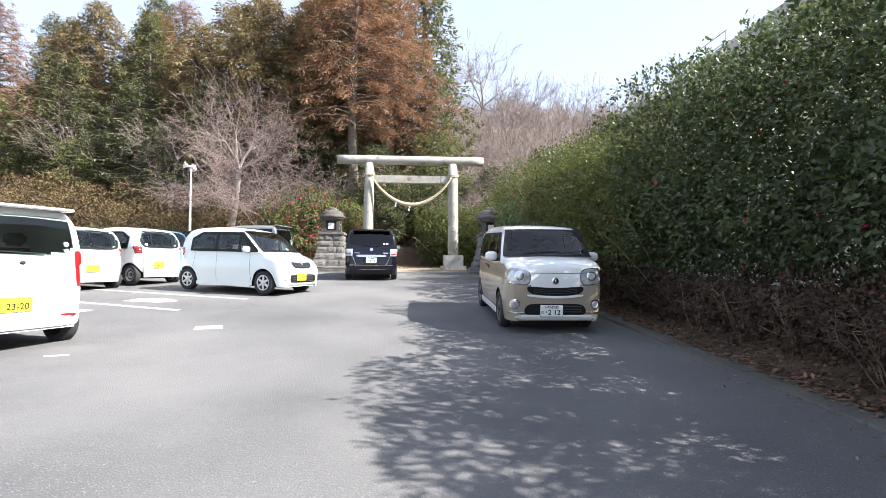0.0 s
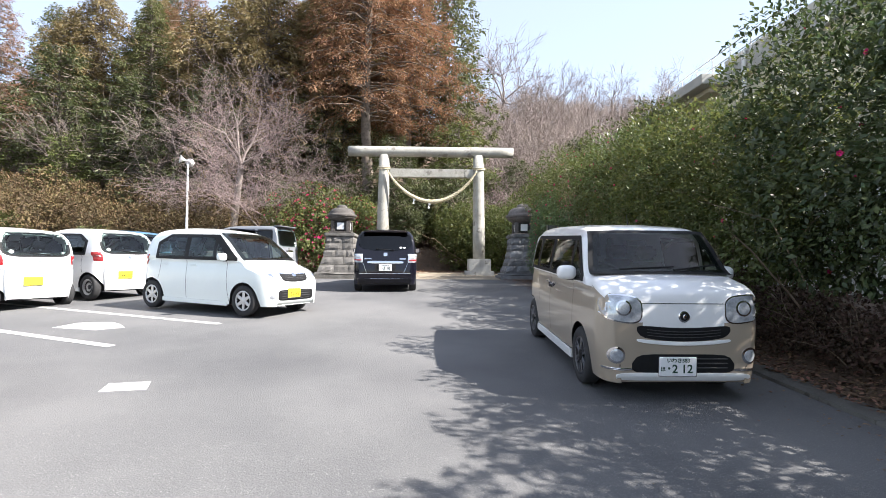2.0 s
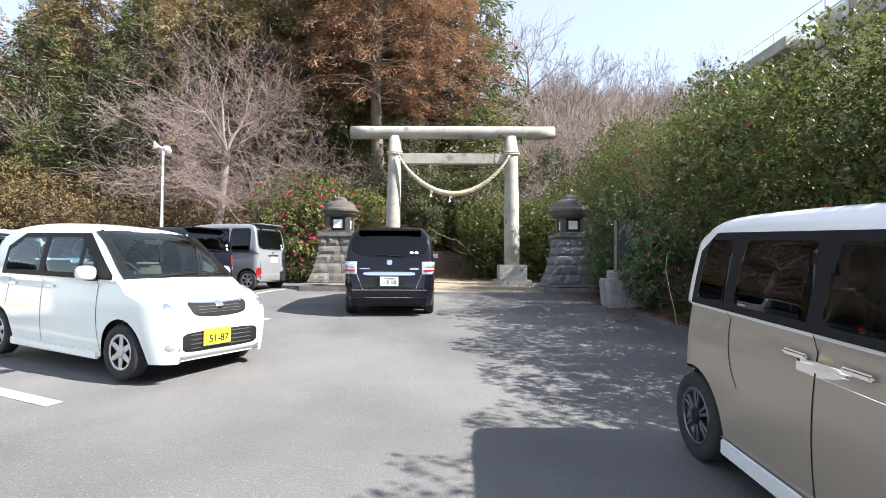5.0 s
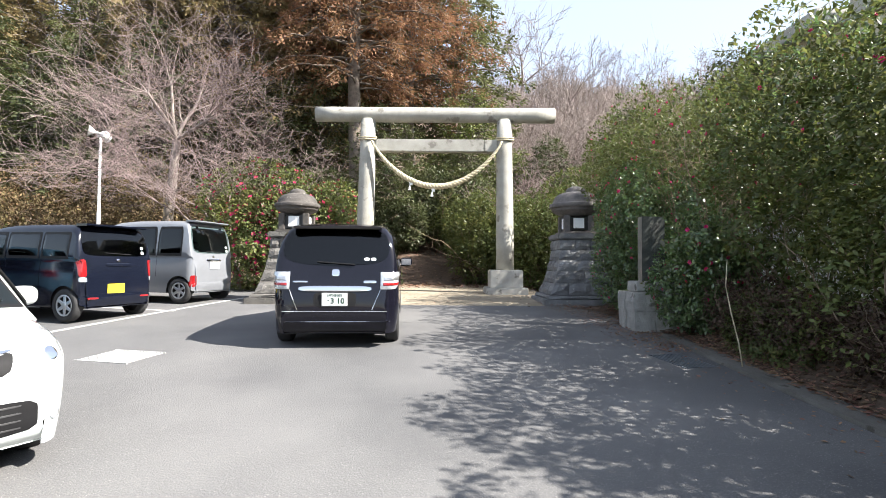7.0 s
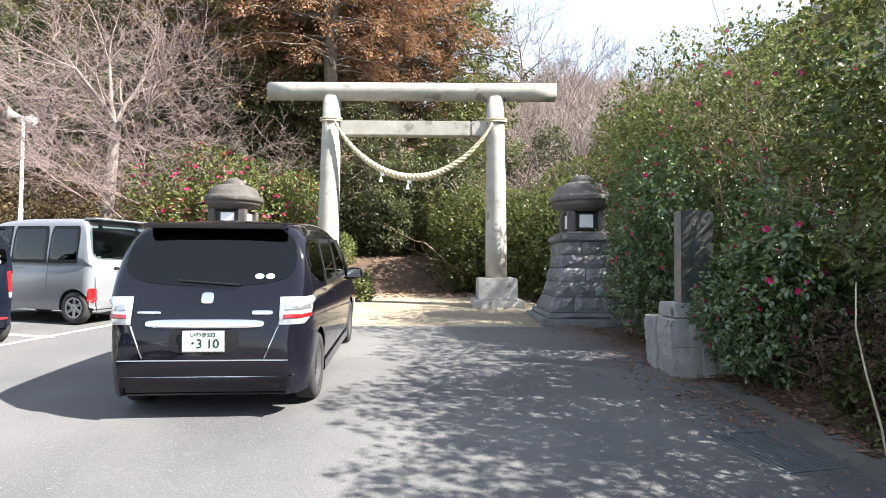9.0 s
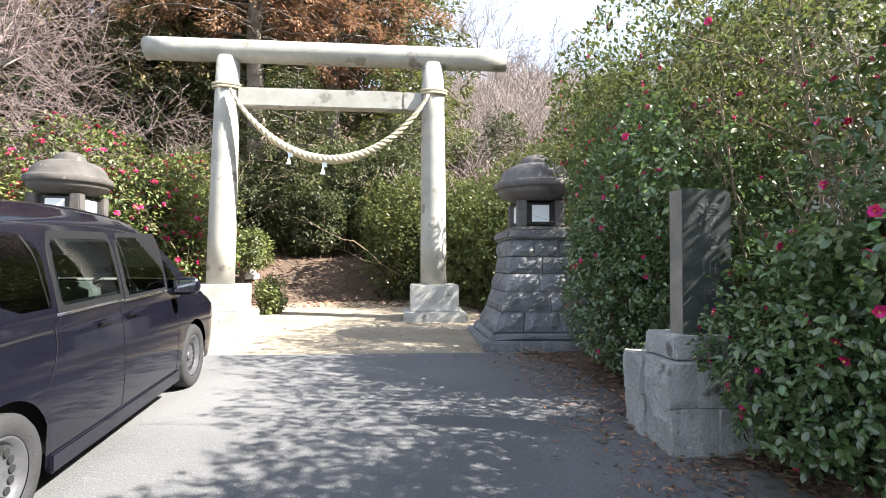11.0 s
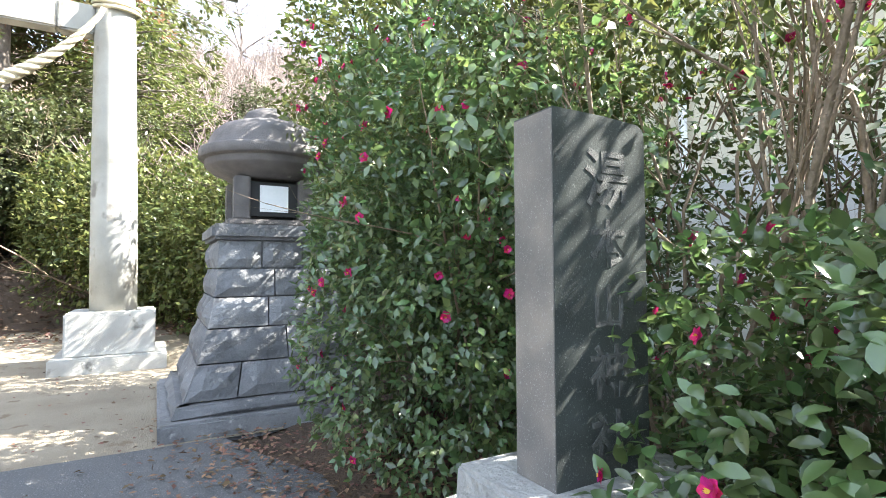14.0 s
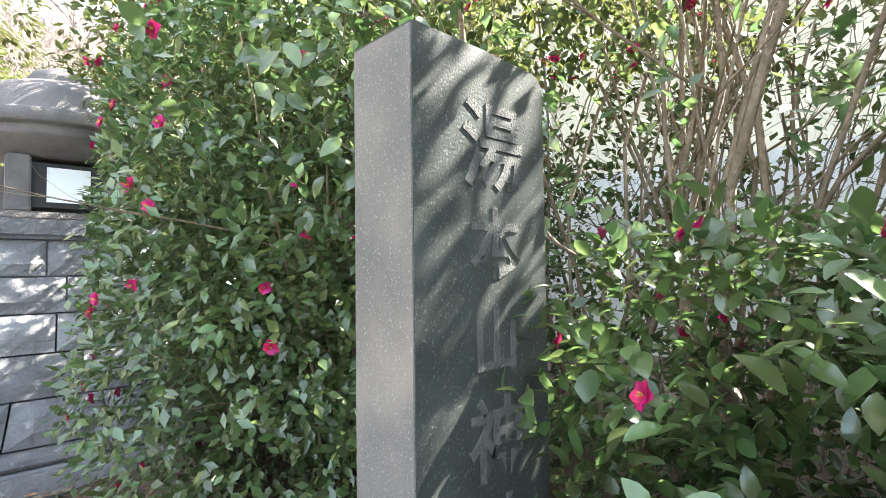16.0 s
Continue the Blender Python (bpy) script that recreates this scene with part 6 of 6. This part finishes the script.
    for dx in (0.50, 0.41):
        face_patch(sh, t, "round_sticker", -dx, 1.19, 0.075, 0.045, PAPER, "rear", power=2, lift=0.014, label="white round sticker")
    # Chrome strips put the bumper creases' highlights on as lines.
    for z, w in ((0.50, 1.38), (0.36, 1.45)):
        face_patch(sh, t, "bumper_crease", 0, z, w, 0.010, CHROME, "rear", power=8, lift=0.004, rings=2)
    face_patch(sh, t, "lower_bumper", 0, 0.30, 1.40, 0.12, BLACKCAR, "rear", power=6, lift=0.02)
    part("roof_spoiler", box_bm(-0.60, 0.60, 3.74, 4.0, 1.60, 1.64, 0.015), BLACKCAR, t)
    wiper(sh, t, 0.0, 1.13, "rear", 0.5, 4)
    mirror(sh, t, 1.42, 1.06, BLACKCAR, (0.23, 0.11, 0.16))
    for yy in (2.22, 2.62):
        handle(sh, t, yy, 0.92, BLACKCAR)
    seam(sh, t, 1.32, 0.26, 1.02, -0.03)
    seam(sh, t, 2.36, 0.26, 1.04)
    seam(sh, t, 3.14, 0.66, 1.05, 0.12)
    side_patch(sh, t, "slide_rail", 3.17, 4.0, lambda y: 0.945, lambda y: 0.96, TRIM, 0.004)
    cabin(sh, t, 0.98, (2.15, 2.95, 3.55))
    return shift(t, sh)


def small_hatch(name, x, y, heading, paint, label, plate="", roundness=1.0, group="parked cars", tall=1.62, rear_style="kei", lamp=REDLAMP, plate_mat=None, style="spoke", rim=None):
    """Tall small hatchback."""
    k = tall / 1.62
    sh = Shape([(0.08, 0.20), (0.0, 0.28), (0.0, 0.52), (0.06, 0.76), (0.30, 0.90), (0.62, 0.98), (1.12, 1.40 * k), (1.45, 1.56 * k), (2.1, 1.62 * k), (2.9, 1.58 * k), (3.16, 1.50 * k), (3.32, 1.02), (3.39, 0.85), (3.395, 0.40), (3.34, 0.22)],
               1.475, 0.97, 0.14, (0.59, 3.02), 0.275, corner=0.42, corner_r=0.28, plan=0.12)
    t = car(name, x, y, heading, label, group)
    car_body(sh, t, paint)
    top = 1.50 * k
    span_patch(sh, t, "windscreen_surround", 1.0, top + 0.02, 0.035, TRIM, lift=0.003)
    span_patch(sh, t, "windscreen", 1.012, top + 0.01, 0.055, GLASS, lift=0.008)
    zc = (1.05 + top) / 2
    face_patch(sh, t, "rear_window_trim", 0, zc, 1.24, top - 1.05 + 0.07, TRIM, "rear", 5, 0.005, rings=7, n=40)
    face_patch(sh, t, "rear_window", 0, zc, 1.16, top - 1.05, GLASS, "rear", 5, 0.012, rings=7, n=40)
    side_patch(sh, t, "window_band", 0.74, 2.92, lambda y: 0.985, lambda y: min(1.0 + max(y - 0.70, 0) * 0.80, top - 0.03, top - 0.03 - max(0, y - 2.6) * 0.5), TRIM, 0.004)
    for a, b in ((1.02, 1.30), (1.34, 2.02), (2.10, 2.86)):
        side_patch(sh, t, "side_window", a, b, lambda y: 1.02, lambda y: min(1.0 + max(y - 0.90, 0) * 0.80, top - 0.06, top - 0.06 - max(0, y - 2.55) * 0.55), GLASS, 0.009)
    for s in (-1, 1):
        face_patch(sh, t, "headlamp", s * 0.585, 0.77, 0.23, 0.30, LAMP, power=2.4, lift=0.006, shape=lambda px, pz, dx, dz, s=s: (dx + s * 0.05 * pz, dz), label="clear headlamp")
        face_patch(sh, t, "headlamp_bulb", s * 0.58, 0.74, 0.08, 0.08, CHROME, power=2, lift=0.009)
        face_patch(sh, t, "fog_lamp", s * 0.58, 0.36, 0.08, 0.07, LAMP, power=2)
        face_patch(sh, t, "lamp_reverse", s * 0.62, 0.80, 0.07, 0.05, LAMP, "rear", power=3, lift=0.014)
        for a in sh.axles:
            wheel(t, s * (sh.W - 0.085), a, 0.275, 0.155, style, rim or ALLOY)
        part("side_skirt", box_bm(-0.02, 0.02, 1.0, 2.72, 0.16, 0.25, 0.01), paint, t, m=pose(s * (sh.W - 0.04), 0, 0))
    wrap_lamp(sh, t, "tail_lamp", 0.60, 3.08, 0.86, 1.06, lamp, 0.012, "red tail lamp", 0.1)
    face_patch(sh, t, "upper_grille", 0, 0.715, 0.76, 0.15, TRIM, power=6, lift=0.004, label="black mesh grille", shape=lambda px, pz, dx, dz: (dx * (1 - 0.14 * (1 - pz) / 2), dz - 0.02 * (1 - px * px)))
    face_patch(sh, t, "grille_bar", 0, 0.785, 0.74, 0.016, CHROME, power=5, lift=0.007, shape=lambda px, pz, dx, dz: (dx, dz - 0.02 * (1 - px * px)))
    for z in (0.67, 0.70, 0.73):
        face_patch(sh, t, "grille_slat", 0, z, 0.52, 0.006, GRILLE, power=6, lift=0.008, rings=2)
    face_patch(sh, t, "emblem", 0, 0.745, 0.10, 0.08, CHROME, power=2, lift=0.02)
    face_patch(sh, t, "lower_grille", 0, 0.385, 0.94, 0.20, TRIM, power=7, lift=0.004)
    for z in (0.32, 0.365, 0.41, 0.455):
        face_patch(sh, t, "grille_slat", 0, z, 0.76, 0.012, GRILLE, power=6, lift=0.008, rings=2)
    number_plate(sh, t, -0.08, 0.42, "front", plate_mat or YELLOWPL, BLACKINK, "", plate, 0.025)
    face_patch(sh, t, "plate_recess", 0, 0.56, 0.44, 0.19, paint, "rear", power=5, lift=0.003)
    number_plate(sh, t, 0.12 if rear_style == "kei" else 0, 0.55, "rear", plate_mat or YELLOWPL, BLACKINK, "", plate, 0.02)
    face_patch(sh, t, "emblem", 0, 0.95, 0.07, 0.07, CHROME, "rear", power=2, lift=0.01)
    face_patch(sh, t, "round_sticker", 0.45, 1.12, 0.07, 0.07, PAPER, "rear", power=2, lift=0.014)
    mirror(sh, t, 1.02, 1.05, paint, (0.18, 0.11, 0.15))
    for yy in (1.86, 2.66):
        handle(sh, t, yy, 0.88, paint)
    seam(sh, t, 1.0, 0.25, 0.99, -0.06)
    seam(sh, t, 2.05, 0.25, 0.99)
    seam(sh, t, 2.78, 0.60, 0.99, 0.05)
    wiper(sh, t, -0.1, 1.03, "front", 0.55, 4)
    wiper(sh, t, 0.35, 1.03, "front", 0.4, 4)
    wiper(sh, t, 0.0, 1.08, "rear", 0.42, 5)
    cabin(sh, t, 0.70, (1.72, 2.62))
    return shift(t, sh)


def box_van(name, x, y, heading, paint, label, plate="", plate_mat=None, lamp=REDLAMP, tall=1.86, roof_bars=False, lamp_low=False):
    """Tall boxy cab-over van."""
    sh = Shape([(0.06, 0.22), (0.0, 0.30), (0.0, 0.55), (0.05, 0.85), (0.16, 0.98), (0.40, 1.10), (0.90, tall - 0.16), (1.15, tall - 0.05), (1.7, tall), (3.0, tall), (3.20, tall - 0.06), (3.32, 1.15), (3.39, 0.85), (3.395, 0.42), (3.36, 0.26)],
               1.475, 1.05, 0.10, (0.62, 3.02), 0.28, sill=0.23, corner=0.25, corner_r=0.16, plan=0.09)
    t = car(name, x, y, heading, label)
    car_body(sh, t, paint)
    top = tall - 0.14
    span_patch(sh, t, "windscreen", 1.12, top, 0.06, GLASS)
    zc = (1.15 + top) / 2
    face_patch(sh, t, "rear_window", 0, zc, 1.27, top - 1.13, PRIVACY if paint is NAVYCAR else GLASS, "rear", 7, 0.010, rings=7, n=44)
    for a, b in ((0.75, 1.50), (1.60, 2.36), (2.46, 3.06)):
        side_patch(sh, t, "window_trim", a - 0.03, b + 0.03, lambda y: 1.07, (lambda y: min(1.10 + max(y - 0.45, 0) * 1.1, top - 0.02)) if a < 1 else rounded(1.5, top - 0.02, a - 0.03, b + 0.03, 0.06), TRIM, 0.004)
        side_patch(sh, t, "side_window", a, b, lambda y: 1.10, (lambda y: min(1.08 + max(y - 0.48, 0) * 1.1, top - 0.05)) if a < 1 else rounded(1.5, top - 0.05, a, b, 0.05), GLASS if a < 1 else PRIVACY, 0.009)
    for s in (-1, 1):
        lz, lh = (0.50, 0.26) if lamp_low else (0.92, 0.30) if tall < 1.75 else (0.98, 0.46)
        face_patch(sh, t, "tail_lamp", s * 0.66, lz, 0.10, lh, lamp, "rear", power=5, lift=0.014, label="red tail lamp")
        face_patch(sh, t, "headlamp", s * 0.55, 0.78, 0.26, 0.20, LAMP, power=3, lift=0.012)
        if not lamp_low:
            face_patch(sh, t, "tail_lamp_clear", s * 0.66, lz - lh / 2 - 0.045, 0.09, 0.08, LAMP, "rear", power=5, lift=0.014)
            face_patch(sh, t, "rear_reflector", s * 0.50, 0.40, 0.20, 0.035, REDLAMP, "rear", power=5, lift=0.034)
        for a in sh.axles:
            wheel(t, s * (sh.W - 0.085), a, 0.28, 0.155, "spoke", ALLOY)
    face_patch(sh, t, "tailgate_handle", 0, 0.98, 0.50, 0.06, CHROME if paint is SILVERCAR else paint, "rear", power=4, lift=0.014)
    number_plate(sh, t, 0.0 if plate_mat is WHITEPL else 0.08, 0.86 if plate_mat is WHITEPL else 0.56, "rear", plate_mat or YELLOWPL, BLACKINK, "", plate, 0.02)
    number_plate(sh, t, 0, 0.42, "front", plate_mat or YELLOWPL, BLACKINK, "", plate, 0.02)
    face_patch(sh, t, "lower_grille", 0, 0.40, 0.8, 0.12, TRIM, power=4)
    face_patch(sh, t, "rear_bumper", 0, 0.36, 1.38, 0.20, paint, "rear", power=7, lift=0.03)
    face_patch(sh, t, "emblem", 0, 1.06, 0.07, 0.06, CHROME, "rear", power=2, lift=0.012)
    face_patch(sh, t, "round_sticker", -0.52, 1.20, 0.06, 0.06, PAPER, "rear", power=2, lift=0.014)
    face_patch(sh, t, "round_sticker", -0.52, 1.29, 0.06, 0.06, PAPER, "rear", power=2, lift=0.014)
    part("roof_spoiler", box_bm(-0.60, 0.60, 3.05, 3.32, tall - 0.05, tall - 0.01, 0.015), paint, t)
    wiper(sh, t, 0.0, 1.17, "rear", 0.5, 3)
    mirror(sh, t, 0.72, 1.15, paint, (0.17, 0.1, 0.2))
    handle(sh, t, 1.42, 0.98, paint)
    handle(sh, t, 1.72, 0.98, paint)
    seam(sh, t, 0.66, 0.3, 1.07, -0.04)
    seam(sh, t, 1.55, 0.28, 1.07)
    seam(sh, t, 2.41, 0.6, 1.07)
    cabin(sh, t, 0.48, (1.45, 2.50))
    return shift(t, sh)


canbus()
freed()
small_hatch("small_hatchback", -4.28, 13.42, 64, PEARLCAR, "pearl white small hatchback with alloy wheels in a parking bay", "51-87")
small_hatch("small_hatchback", -8.55, 15.70, 245, WHITECAR, "white small hatchback parked nose-in with red tail lamps", "44-10", style="steel", rim=ALLOY)
small_hatch("small_hatchback", -9.30, 13.95, 245, WHITECAR, "white small hatchback with a dark rear window", "")
box_van("box_van", -6.05, 7.05, 245, WHITECAR, "white tall box van with a yellow number plate", "23-20", tall=1.76)
box_van("box_van", -7.25, 19.6, 252, NAVYCAR, "dark navy boxy small car with a yellow number plate", "", tall=1.70)
box_van("box_van", -6.85, 22.4, 256, SILVERCAR, "silver box van with a dark rear window", "", WHITEPL, tall=1.90, lamp_low=True)
small_hatch("small_hatchback", -9.4, 18.3, 245, BLUECAR, "blue small hatchback behind the white cars", "")
